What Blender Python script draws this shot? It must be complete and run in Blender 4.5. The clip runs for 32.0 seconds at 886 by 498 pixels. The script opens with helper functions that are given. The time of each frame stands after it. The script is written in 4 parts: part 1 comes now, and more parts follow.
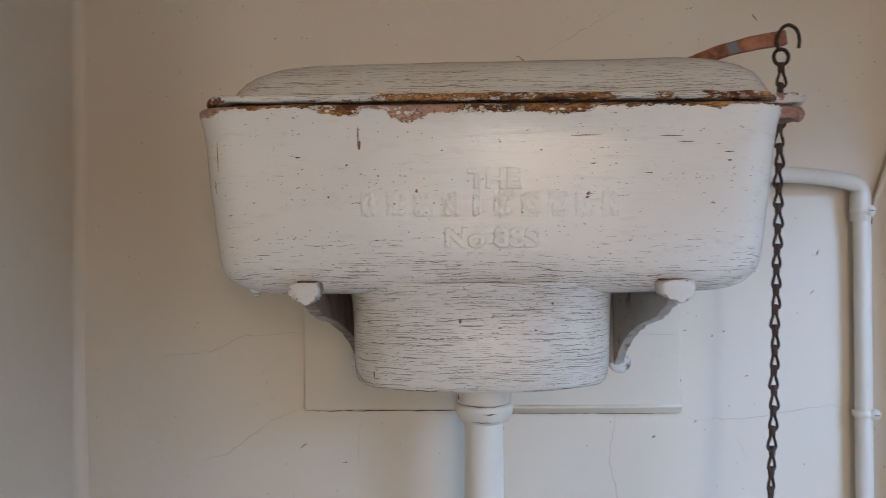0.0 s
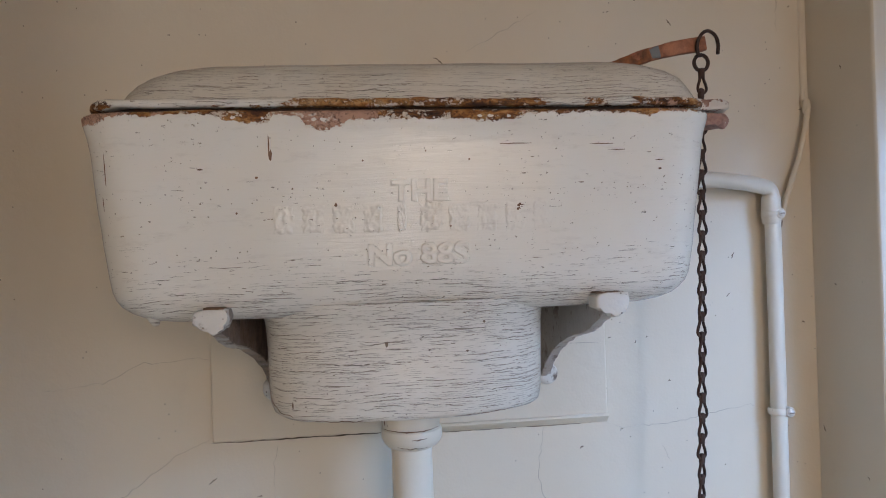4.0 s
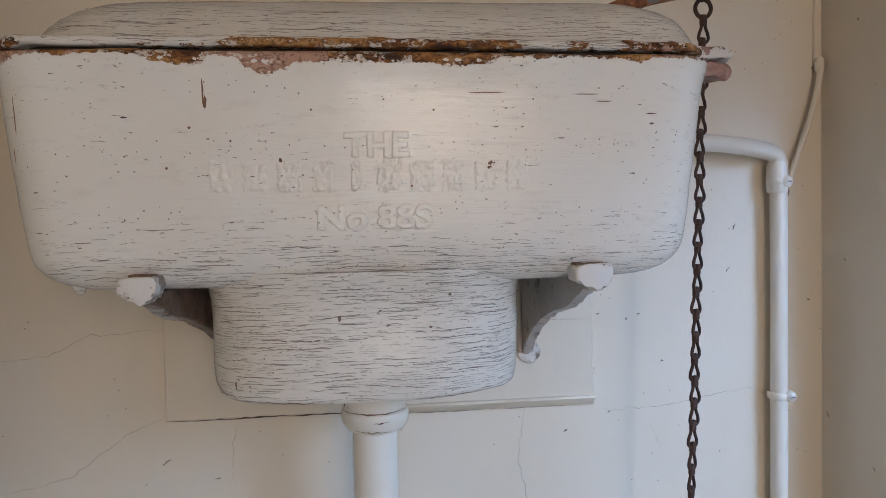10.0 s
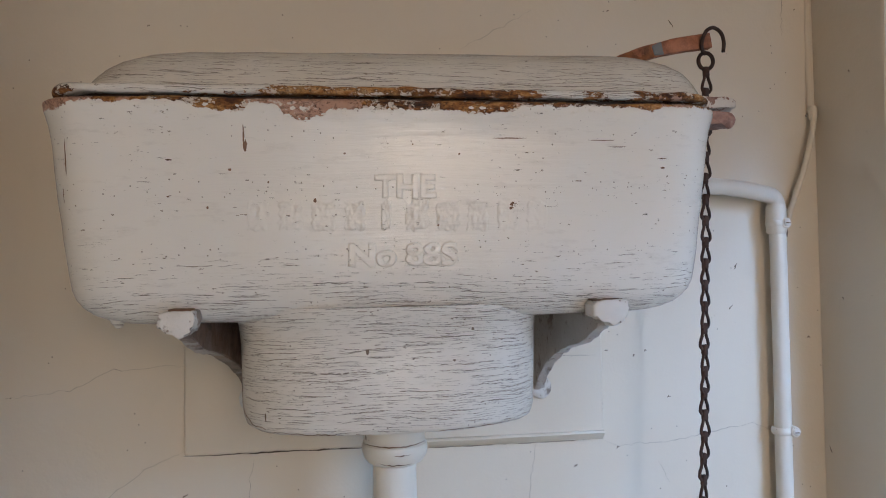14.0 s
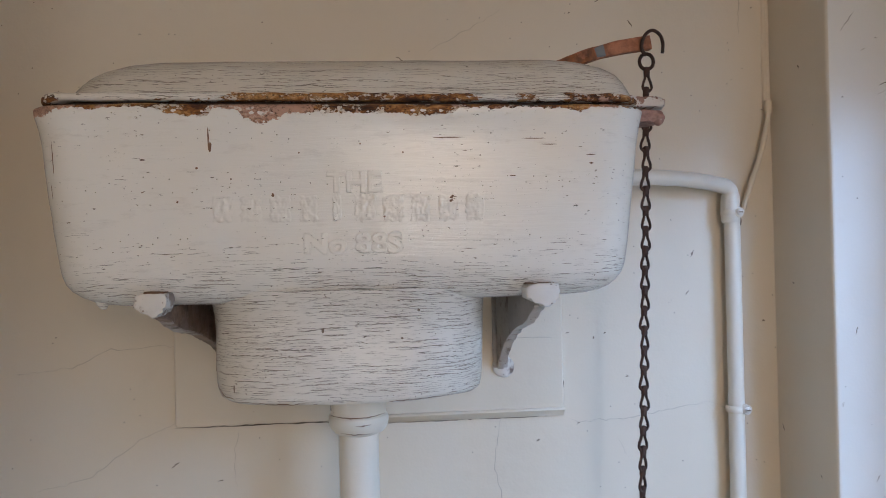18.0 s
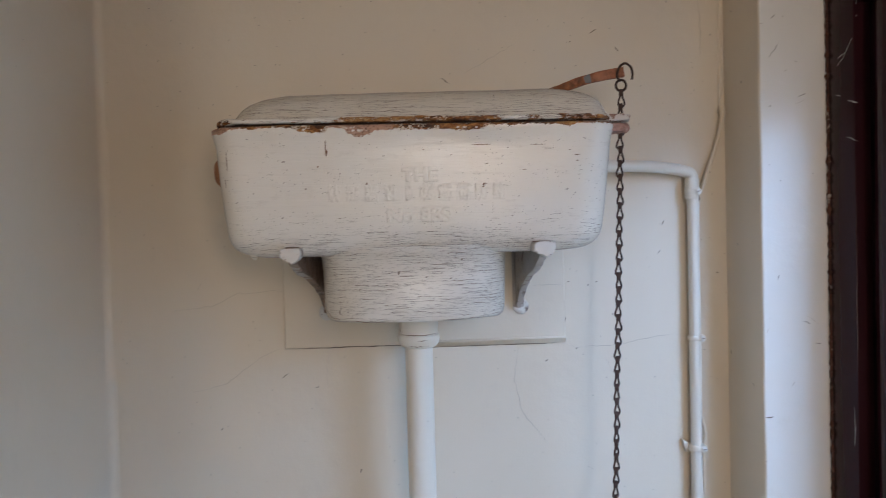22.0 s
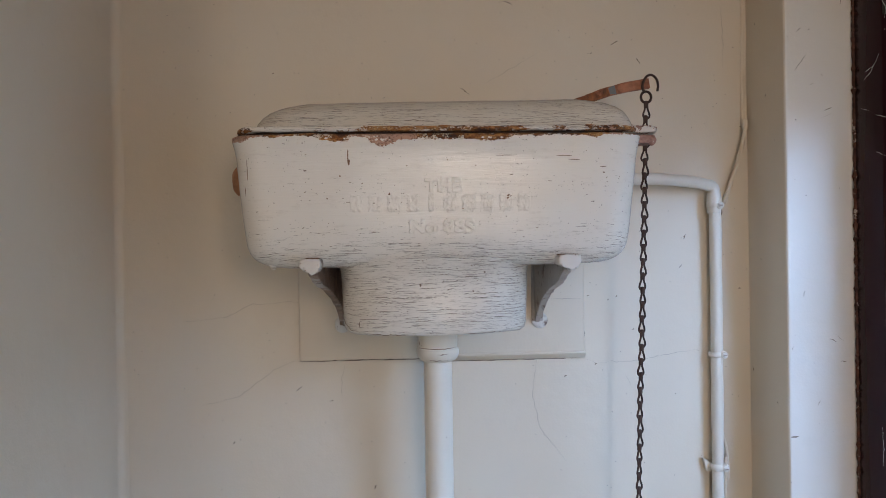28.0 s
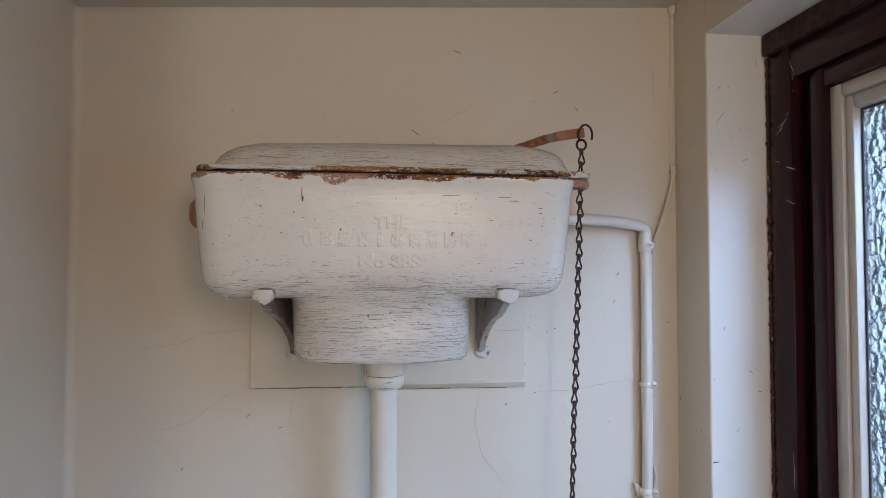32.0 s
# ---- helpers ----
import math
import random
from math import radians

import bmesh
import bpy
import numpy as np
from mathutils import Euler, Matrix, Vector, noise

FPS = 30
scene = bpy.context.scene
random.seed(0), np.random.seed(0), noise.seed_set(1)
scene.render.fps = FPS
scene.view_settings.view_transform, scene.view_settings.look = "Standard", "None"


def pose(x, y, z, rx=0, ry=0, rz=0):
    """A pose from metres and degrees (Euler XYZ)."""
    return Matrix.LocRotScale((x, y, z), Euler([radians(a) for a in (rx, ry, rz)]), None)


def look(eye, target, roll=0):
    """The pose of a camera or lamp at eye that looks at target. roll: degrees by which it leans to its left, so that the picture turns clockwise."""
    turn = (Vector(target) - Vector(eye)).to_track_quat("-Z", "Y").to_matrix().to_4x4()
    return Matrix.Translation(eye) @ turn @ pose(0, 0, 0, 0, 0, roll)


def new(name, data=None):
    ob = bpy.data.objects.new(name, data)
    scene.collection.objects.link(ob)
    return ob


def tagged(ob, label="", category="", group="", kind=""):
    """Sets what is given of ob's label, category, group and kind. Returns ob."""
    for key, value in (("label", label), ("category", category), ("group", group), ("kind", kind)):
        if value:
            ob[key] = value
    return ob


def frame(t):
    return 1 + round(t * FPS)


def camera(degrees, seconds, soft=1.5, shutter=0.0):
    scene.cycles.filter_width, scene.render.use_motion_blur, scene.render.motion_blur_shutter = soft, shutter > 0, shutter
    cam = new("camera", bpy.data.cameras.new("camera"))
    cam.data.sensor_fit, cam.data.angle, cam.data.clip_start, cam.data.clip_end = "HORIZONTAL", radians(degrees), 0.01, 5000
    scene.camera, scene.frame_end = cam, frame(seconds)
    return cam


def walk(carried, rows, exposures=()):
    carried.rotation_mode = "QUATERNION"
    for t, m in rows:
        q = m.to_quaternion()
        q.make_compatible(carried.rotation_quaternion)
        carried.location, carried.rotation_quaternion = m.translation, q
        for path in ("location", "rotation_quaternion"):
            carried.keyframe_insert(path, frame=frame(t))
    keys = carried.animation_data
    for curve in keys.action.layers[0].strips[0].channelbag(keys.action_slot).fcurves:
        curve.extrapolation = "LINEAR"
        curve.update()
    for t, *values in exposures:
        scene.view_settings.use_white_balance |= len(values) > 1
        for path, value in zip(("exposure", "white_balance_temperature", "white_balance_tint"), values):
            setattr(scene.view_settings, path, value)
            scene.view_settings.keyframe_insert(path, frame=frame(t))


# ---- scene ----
cam = camera(66.2, 32.0, soft=0.55, shutter=0.5)
PATH = [
    (0, (-0.034, -0.828, 1.994), (-0.053, 1.172, 2.01), -0.4),
    (0.5, (-0.021, -0.851, 1.993), (-0.016, 1.149, 2.013), -1.9),
    (1, (-0.029, -0.856, 1.993), (-0.077, 1.143, 2.026), -1.6),
    (1.5, (-0.059, -0.859, 1.99), (-0.203, 1.135, 2.042), -0.4),
    (2, (-0.07, -0.859, 1.997), (-0.015, 1.14, 1.989), 0.4),
    (2.5, (-0.011, -0.894, 2.014), (-0.134, 1.102, 2.045), -2.8),
    (3, (0.009, -0.843, 2.0), (0.19, 1.145, 2.121), -3.3),
    (3.5, (-0.049, -0.808, 2.012), (0.211, 1.174, 2.074), -2.1),
    (5.5, (-0.016, -0.742, 1.995), (0.212, 1.244, 1.937), -1.2),
    (6, (-0.001, -0.748, 2.001), (0.238, 1.235, 1.902), -2.1),
    (6.5, (-0.012, -0.735, 2.003), (0.314, 1.235, 1.896), -1.0),
    (7, (-0.002, -0.732, 2.005), (0.359, 1.234, 1.942), -0.8),
    (7.5, (-0.003, -0.736, 2.005), (0.293, 1.241, 1.974), -1.0),
    (8, (-0.01, -0.737, 2.007), (0.226, 1.249, 1.978), -0.8),
    (8.5, (-0.011, -0.728, 2.002), (0.227, 1.256, 1.943), -0.8),
    (9, (-0.012, -0.73, 2.003), (0.204, 1.258, 1.957), -0.9),
    (9.5, (-0.014, -0.728, 2.0), (0.21, 1.259, 1.935), -0.6),
    (10, (-0.008, -0.726, 2.001), (0.231, 1.258, 1.933), -1.2),
    (10.5, (-0.01, -0.734, 2.001), (0.2, 1.255, 1.96), -1.1),
    (11, (-0.013, -0.743, 2.001), (0.238, 1.241, 2.016), -0.8),
    (11.5, (-0.012, -0.772, 2.003), (0.266, 1.207, 2.069), -1.1),
    (12, (-0.024, -0.797, 1.986), (0.241, 1.185, 2.013), -0.4),
    (12.5, (-0.031, -0.789, 1.983), (0.243, 1.191, 2.023), -0.9),
    (13, (-0.044, -0.769, 1.988), (0.2, 1.215, 2.066), -1.5),
    (13.5, (-0.044, -0.752, 1.991), (0.231, 1.227, 2.085), -1.3),
    (14, (-0.036, -0.748, 1.999), (0.231, 1.234, 2.05), -1.0),
    (14.5, (-0.03, -0.761, 1.998), (0.292, 1.212, 2.023), -1.2),
    (16.5, (-0.011, -0.814, 1.994), (0.201, 1.175, 2.019), -0.5),
    (17, (-0.011, -0.801, 1.993), (0.189, 1.189, 2.008), -0.8),
    (17.5, (-0.01, -0.802, 1.995), (0.187, 1.188, 2.035), -1.1),
    (18, (0.022, -0.811, 1.995), (0.216, 1.18, 2.019), -1.2),
    (18.5, (0.028, -0.874, 1.991), (-0.011, 1.126, 1.993), -2.8),
    (19, (-0.03, -0.987, 1.983), (0.198, 0.999, 1.949), -2.0),
    (19.5, (-0.004, -1.068, 1.994), (0.172, 0.924, 2.008), -1.0),
    (20, (0.002, -1.127, 1.988), (0.077, 0.872, 2.004), 0.2),
    (20.5, (-0.025, -1.121, 1.992), (0.15, 0.871, 1.983), -0.9),
    (21, (-0.014, -1.114, 1.989), (0.146, 0.88, 1.986), -1.4),
    (21.5, (-0.016, -1.106, 1.993), (0.156, 0.887, 1.989), -1.4),
    (22, (-0.019, -1.102, 1.983), (0.099, 0.894, 1.94), -1.5),
    (22.5, (-0.058, -1.118, 1.961), (-0.034, 0.882, 1.981), -0.0),
    (23, (-0.065, -1.141, 1.957), (0.119, 0.85, 2.012), 1.0),
    (23.5, (-0.082, -1.144, 1.954), (0.096, 0.847, 2.021), 1.5),
    (24, (-0.098, -1.145, 1.955), (0.059, 0.848, 2.009), 2.6),
    (24.5, (-0.098, -1.145, 1.959), (0.063, 0.848, 2.01), 2.4),
    (25, (-0.102, -1.148, 1.957), (0.059, 0.846, 1.988), 3.1),
    (25.5, (-0.112, -1.15, 1.944), (0.016, 0.846, 1.959), 5.2),
    (27.5, (-0.067, -1.092, 1.981), (0.106, 0.9, 1.999), 0.1),
    (28, (-0.046, -1.083, 1.983), (0.071, 0.914, 1.976), -0.9),
    (28.5, (-0.035, -1.079, 1.98), (0.066, 0.918, 1.99), -0.7),
    (29, (-0.036, -1.08, 1.982), (0.089, 0.917, 1.989), -0.3),
    (29.5, (-0.033, -1.081, 1.987), (0.119, 0.913, 2.037), -0.3),
    (30, (-0.03, -1.07, 1.988), (0.164, 0.921, 2.031), -0.4),
    (30.5, (-0.027, -1.068, 1.984), (0.157, 0.922, 2.043), -0.3),
    (31, (-0.033, -1.079, 1.984), (0.155, 0.911, 2.046), 0.3),
    (31.5, (-0.034, -1.102, 1.986), (0.195, 0.884, 2.055), 0.3),
    (32, (-0.04, -1.14, 1.988), (0.21, 0.842, 2.068), 0.1),
]
walk(cam, [(t, look(eye, target, roll)) for t, eye, target, roll in PATH])

# ---- light ----
world = bpy.data.worlds.new("sky")
scene.world = world
world.use_nodes = True
wn = world.node_tree
sky = wn.nodes.new("ShaderNodeTexSky")
sky.sky_type, sky.sun_disc = "NISHITA", False
sky.sun_elevation, sky.sun_rotation = radians(38), radians(200)
wn.links.new(sky.outputs[0], wn.nodes["Background"].inputs[0])
wn.nodes["Background"].inputs[1].default_value = 0.15


def area(name, m, sx, sy, watts, colour):
    data = bpy.data.lights.new(name, "AREA")
    data.shape, data.size, data.size_y, data.energy, data.color = "RECTANGLE", sx, sy, watts, colour
    ob = new(name, data)
    ob.matrix_world = m
    return ob


# daylight: the sky over the yard outside the side window, and the hall window beyond the doorway behind the camera; the
# warm lamp in the doorway is an added fill
area("yard_daylight", look((1.60, -2.25, 2.84), (0.05, -0.20, 1.72)), 1.0, 0.55, 52.0, (0.36, 0.588, 1.0))
area("doorway_fill", look((0.26, -1.73, 2.20), (0.0, 0.0, 1.88)), 0.26, 0.38, 3.75, (1.0, 0.755, 0.57))
area("hall_window_daylight", look((0.17, -2.98, 1.80), (0.05, 0.0, 2.0)), 0.07, 0.60, 7.0, (1.0, 0.92, 0.83))


# ---- materials ----
class Nodes:
    """A node material, written as nested calls."""

    def __init__(self, name, rough=0.5, metal=0.0):
        self.mat = bpy.data.materials.new(name)
        self.mat.use_nodes = True
        self.t = self.mat.node_tree
        self.b = self.t.nodes["Principled BSDF"]
        self.b.inputs["Roughness"].default_value = rough
        self.b.inputs["Metallic"].default_value = metal
        self.co = self.t.nodes.new("ShaderNodeTexCoord").outputs["Object"]

    def put(self, socket, value):
        if isinstance(value, bpy.types.NodeSocket):
            self.t.links.new(value, socket)
        elif isinstance(value, tuple) and len(value) == 3 and socket.type == "RGBA":
            socket.default_value = (*value, 1)
        else:
            socket.default_value = value

    def scaled(self, x, y, z, source=None):
        n = self.t.nodes.new("ShaderNodeMapping")
        self.put(n.inputs["Vector"], source or self.co)
        n.inputs["Scale"].default_value = (x, y, z)
        return n.outputs[0]

    def noise(self, scale, detail=4.0, rough=0.55, vec=None, distort=0.0):
        n = self.t.nodes.new("ShaderNodeTexNoise")
        self.put(n.inputs["Vector"], vec or self.co)
        n.inputs["Scale"].default_value, n.inputs["Detail"].default_value = scale, detail
        n.inputs["Roughness"].default_value, n.inputs["Distortion"].default_value = rough, distort
        return n.outputs[0]

    def cells(self, scale, vec=None):
        n = self.t.nodes.new("ShaderNodeTexVoronoi")
        self.put(n.inputs["Vector"], vec or self.co)
        n.inputs["Scale"].default_value = scale
        return n.outputs["Distance"], n.outputs["Color"]

    def axis(self, which, source=None):
        n = self.t.nodes.new("ShaderNodeSeparateXYZ")
        self.put(n.inputs[0], source or self.co)
        return n.outputs[which]

    def math(self, op, a, b=0.0):
        n = self.t.nodes.new("ShaderNodeMath")
        n.operation = op
        self.put(n.inputs[0], a)
        self.put(n.inputs[1], b)
        return n.outputs[0]

    def step(self, value, lo, hi, a=0.0, b=1.0):
        n = self.t.nodes.new("ShaderNodeMapRange")
        for i, v in enumerate((value, lo, hi, a, b)):
            self.put(n.inputs[i], v)
        return n.outputs[0]

    def mix(self, fac, a, b):
        n = self.t.nodes.new("ShaderNodeMix")
        n.data_type = "RGBA"
        self.put(n.inputs["Factor"], fac)
        self.put([s for s in n.inputs if s.name == "A" and s.type == "RGBA"][0], a)
        self.put([s for s in n.inputs if s.name == "B" and s.type == "RGBA"][0], b)
        return [s for s in n.outputs if s.type == "RGBA"][0]

    def ramp(self, fac, *stops):
        n = self.t.nodes.new("ShaderNodeValToRGB")
        self.put(n.inputs[0], fac)
        e = n.color_ramp.elements
        while len(e) < len(stops):
            e.new(0.5)
        for el, (p, c) in zip(e, stops):
            el.position, el.color = p, (*c, 1)
        return n.outputs[0]

    def profile(self, value, lo, hi, *stops):
        """A curve of a value from lo to hi, through (place, height) stops."""
        return self.ramp(self.step(value, lo, hi), *[((p - lo) / (hi - lo), (h, h, h)) for p, h in stops])

    def bump(self, height, strength=0.3, dist=0.001, after=None):
        n = self.t.nodes.new("ShaderNodeBump")
        n.inputs["Strength"].default_value, n.inputs["Distance"].default_value = strength, dist
        self.put(n.inputs["Height"], height)
        if after:
            self.put(n.inputs["Normal"], after)
        return n.outputs[0]

    def done(self, colour, rough=None, normal=None, **more):
        self.put(self.b.inputs["Base Color"], colour)
        if rough is not None:
            self.put(self.b.inputs["Roughness"], rough)
        if normal:
            self.put(self.b.inputs["Normal"], normal)
        for k, v in more.items():
            self.put(self.b.inputs[k.replace("_", " ")], v)
        return self.mat


RUST = ((0.36, (0.016, 0.008, 0.006)), (0.44, (0.075, 0.026, 0.009)), (0.50, (0.24, 0.090, 0.021)), (0.56, (0.42, 0.205, 0.062)), (0.65, (0.54, 0.360, 0.190)))


def cistern_paint(name, dash_lo, dash_hi, everywhere=0.0, rust_z=None, lid=False, worn=0.0):
    """Thick white gloss brushed on cast iron, split into fine level cracks, flaking to primer and rust at the rim."""
    n = Nodes(name, 0.3)
    base = n.mix(n.noise(9, 3), (0.725, 0.690, 0.630), (0.795, 0.765, 0.710))
    base = n.mix(n.step(n.noise(70, 5, 0.7, n.scaled(0.5, 0.5, 2.0)), 0.56, 0.75, 0, 0.5), base, (0.56, 0.52, 0.47))
    base = n.mix(n.step(n.noise(7, 5, 0.65, n.scaled(1, 1, 2.5)), 0.3, 0.7, worn * 0.5, worn), base, (0.54, 0.475, 0.385))
    z = n.axis(2)
    wavy = n.t.nodes.new("ShaderNodeVectorMath")
    wavy.operation = "ADD"
    warp = n.t.nodes.new("ShaderNodeTexNoise")
    n.put(warp.inputs["Vector"], n.scaled(1, 1, 0.4))
    warp.inputs["Scale"].default_value, warp.inputs["Detail"].default_value = 9.0, 1.0
    n.put(wavy.inputs[0], n.co)
    n.put(wavy.inputs[1], n.scaled(0.0, 0.0, 0.010, warp.outputs["Color"]))
    w = wavy.outputs[0]
    dense = n.step(z, dash_lo, dash_hi, 1.0, everywhere)
    patch = n.step(n.noise(13, 3, 0.6, n.scaled(0.8, 1, 2.2)), 0.33, 0.68, -0.060, 0.060)
    cut = n.math("ADD", n.math("SUBTRACT", 0.700, n.math("MULTIPLY", dense, 0.206)), patch)
    def lines(rows, wander, length, seed, wide):
        v = n.math("ADD", n.math("MULTIPLY", n.axis(2, w), rows), n.math("MULTIPLY", n.noise(1.0, 4, 0.62, n.scaled(15 + seed, 15, 34)), wander))
        off = n.math("ABSOLUTE", n.math("SUBTRACT", n.math("FRACT", n.math("ADD", v, seed * 0.37)), 0.5))
        along = n.noise(1.0, 4, 0.66, n.scaled(length, length, rows * 1.05))
        here = n.step(along, cut, n.math("ADD", cut, 0.060), 0.0, wide)
        broken = n.step(n.noise(1.0, 3, 0.7, n.scaled(260, 260, rows)), 0.36, 0.46, 0.15, 1.0)
        line = n.step(off, here, n.math("ADD", here, -0.05), 0.0, 1.0)
        return n.math("MULTIPLY", n.math("MULTIPLY", line, n.step(here, 0.008, 0.045)), broken)
    crack = n.math("MAXIMUM", lines(190.0, 2.2, 26.0, 0.0, 0.080), n.math("MULTIPLY", lines(330.0, 3.0, 36.0, 5.0, 0.108), 0.88))
    crack = n.math("MAXIMUM", crack, n.math("MULTIPLY", lines(560.0, 3.8, 48.0, 9.0, 0.140), 0.70))
    d, c = n.cells(85)
    spot = n.math("MULTIPLY", n.step(d, 0.070, 0.035), n.step(n.axis(0, c), 0.84, 0.86))
    d2, c2 = n.cells(230)
    spot = n.math("MAXIMUM", spot, n.math("MULTIPLY", n.step(d2, 0.16, 0.09), n.step(n.axis(1, c2), 0.84, 0.85)))
    fleck = n.noise(1.0, 4, 0.65, n.scaled(150, 150, 420))
    spot = n.math("MAXIMUM", spot, n.step(n.math("ADD", fleck, n.math("MULTIPLY", n.noise(13, 3), 0.14)), 0.745, 0.765))
    flaw = n.math("MAXIMUM", crack, spot)
    tint = n.ramp(n.noise(120, 3), (0.35, (0.050, 0.036, 0.027)), (0.65, (0.20, 0.145, 0.105)))
    colour = n.mix(n.math("MULTIPLY", flaw, 0.86), base, tint)
    strokes = n.noise(1.0, 4, 0.6, n.scaled(14, 14, 330, w))
    lumps = n.noise(62, 4, 0.6, n.scaled(0.8, 1, 1.5))
    fine = n.noise(1.0, 4, 0.7, n.scaled(45, 45, 760, w))
    height = n.math("ADD", n.math("MULTIPLY", strokes, 0.30), n.math("ADD", n.math("MULTIPLY", lumps, 0.16), n.math("MULTIPLY", fine, 0.16)))
    height = n.math("SUBTRACT", height, n.math("MULTIPLY", flaw, 0.5))
    streak = n.step(n.noise(1.0, 3, 0.6, n.scaled(26, 26, 430, w)), 0.42, 0.60, 0.20, 0.12)
    rough = n.math("MAXIMUM", streak, n.math("MULTIPLY", flaw, 0.8))
    if rust_z is not None:
        x = n.axis(0)
        edge = n.math("ADD", n.math("MULTIPLY", n.math("SUBTRACT", n.noise(62, 6, 0.68, n.scaled(1, 1, 1.5)), 0.5), 0.017), n.math("MULTIPLY", n.math("SUBTRACT", n.noise(230, 3, 0.6), 0.5), 0.005))
        if lid:
            cover = n.profile(x, -0.26, 0.26, (-0.26, 0.75), (-0.235, 0.75), (-0.222, 0.10), (-0.17, 0.12), (-0.150, 0.55), (-0.12, 0.42), (-0.095, 0.62), (-0.080, 0.95), (0.0, 0.92), (0.055, 0.78), (0.10, 0.54), (0.17, 0.48), (0.195, 0.62), (0.26, 0.80))
            worn = n.math("ADD", n.noise(75, 6, 0.72, n.scaled(0.6, 1, 1.4)), n.math("MULTIPLY", n.math("SUBTRACT", rust_z, n.math("ADD", z, edge)), 14.0))
            bare = n.step(n.math("ADD", worn, n.math("MULTIPLY", cover, 0.56)), 0.820, 0.835)
        else:
            deep = n.profile(x, -0.26, 0.26, (-0.26, 0.36), (-0.238, 0.46), (-0.228, 0.20), (-0.185, 0.16), (-0.155, 0.20), (-0.145, 0.38), (-0.128, 0.56), (-0.112, 0.54), (-0.107, 0.20), (-0.088, 0.22), (-0.083, 0.72), (-0.068, 0.82),
                             (-0.056, 0.66), (-0.050, 0.44), (-0.010, 0.50), (0.030, 0.40), (0.065, 0.55), (0.085, 0.40), (0.092, 0.26), (0.16, 0.15), (0.197, 0.32), (0.203, 0.10), (0.26, 0.16))
            lip = n.math("SUBTRACT", rust_z, n.math("MULTIPLY", deep, 0.0185))
            bare = n.step(n.math("ADD", z, n.math("MULTIPLY", edge, 0.75)), lip, n.math("ADD", lip, 0.0005))
        rust = n.ramp(n.noise(58, 10, 0.80, n.scaled(0.55, 1, 1.5)), *RUST)
        pale = n.profile(x, -0.26, 0.26, (-0.26, 0.9), (-0.225, 0.9), (-0.21, 0.35), (-0.16, 0.5), (-0.145, 0.0), (-0.112, 0.0), (-0.103, 0.85), (-0.05, 0.8), (-0.03, 0.35), (0.03, 0.25), (0.12, 0.2), (0.185, 0.2), (0.20, 0.35), (0.26, 0.5)) if not lid else n.profile(x, -0.26, 0.26, (-0.26, 0.2), (0.17, 0.1), (0.21, 0.35), (0.26, 0.5))
        pink = n.step(n.math("ADD", n.noise(40, 5, 0.65, n.scaled(1, 0.5, 0.8)), n.math("MULTIPLY", pale, 0.42)), 0.69, 0.72)
        rust = n.mix(n.math("MULTIPLY", pink, 0.88), rust, n.mix(n.noise(140, 5, 0.75), (0.37, 0.19, 0.125), (0.60, 0.39, 0.30)))
        chipped = n.noise(105, 7, 0.72, n.scaled(0.75, 1, 1.3))
        rim = n.math("MULTIPLY", n.step(chipped, 0.495, 0.52), n.step(chipped, 0.55, 0.535))
        rust = n.mix(n.math("MULTIPLY", rim, 0.65), rust, (0.05, 0.022, 0.012))
        rust = n.mix(n.math("MULTIPLY", n.step(n.math("SUBTRACT", chipped, n.math("MULTIPLY", pink, 0.05)), 0.555, 0.57), 0.9), rust, n.mix(n.noise(200, 3), (0.52, 0.43, 0.33), (0.76, 0.71, 0.64)))
        rust = n.mix(n.step(n.noise(300, 4, 0.7), 0.55, 0.66, 0, 0.7), rust, (0.025, 0.012, 0.008))
        colour = n.mix(bare, colour, rust)
        rough = n.math("MAXIMUM", rough, n.math("MULTIPLY", bare, 0.85))
        height = n.math("SUBTRACT", height, n.math("MULTIPLY", bare, n.math("ADD", 0.9, n.math("MULTIPLY", chipped, -0.9))))
    return n.done(colour, rough, n.bump(height, 0.70, 0.0014))


def wall_paint(name, a, b, rough=0.5):
    """Old emulsion on plaster: trowel waves, scuffs, specks."""
    n = Nodes(name, rough)
    colour = n.mix(n.noise(3.5, 5, 0.6), a, b)
    colour = n.mix(n.step(n.noise(14, 6, 0.7, n.scaled(1, 1, 0.6)), 0.60, 0.85, 0, 0.35), colour, (0.52, 0.47, 0.40))
    d, c = n.cells(38)
    spot = n.math("MULTIPLY", n.step(d, 0.045, 0.025), n.step(n.axis(0, c), 0.91, 0.92))
    d2, c2 = n.cells(110)
    spot = n.math("MAXIMUM", spot, n.math("MULTIPLY", n.step(d2, 0.10, 0.06), n.step(n.axis(1, c2), 0.975, 0.978)))
    colour = n.mix(n.math("MULTIPLY", spot, 0.75), colour, (0.16, 0.12, 0.09))
    h = n.math("ADD", n.math("MULTIPLY", n.noise(7, 3), 1.0), n.math("ADD", n.math("MULTIPLY", n.noise(40, 4), 0.25), n.math("MULTIPLY", n.noise(320, 2), 0.035)))
    return n.done(colour, n.step(n.noise(6, 3), 0.3, 0.7, rough - 0.08, rough + 0.1), n.bump(h, 0.4, 0.006))


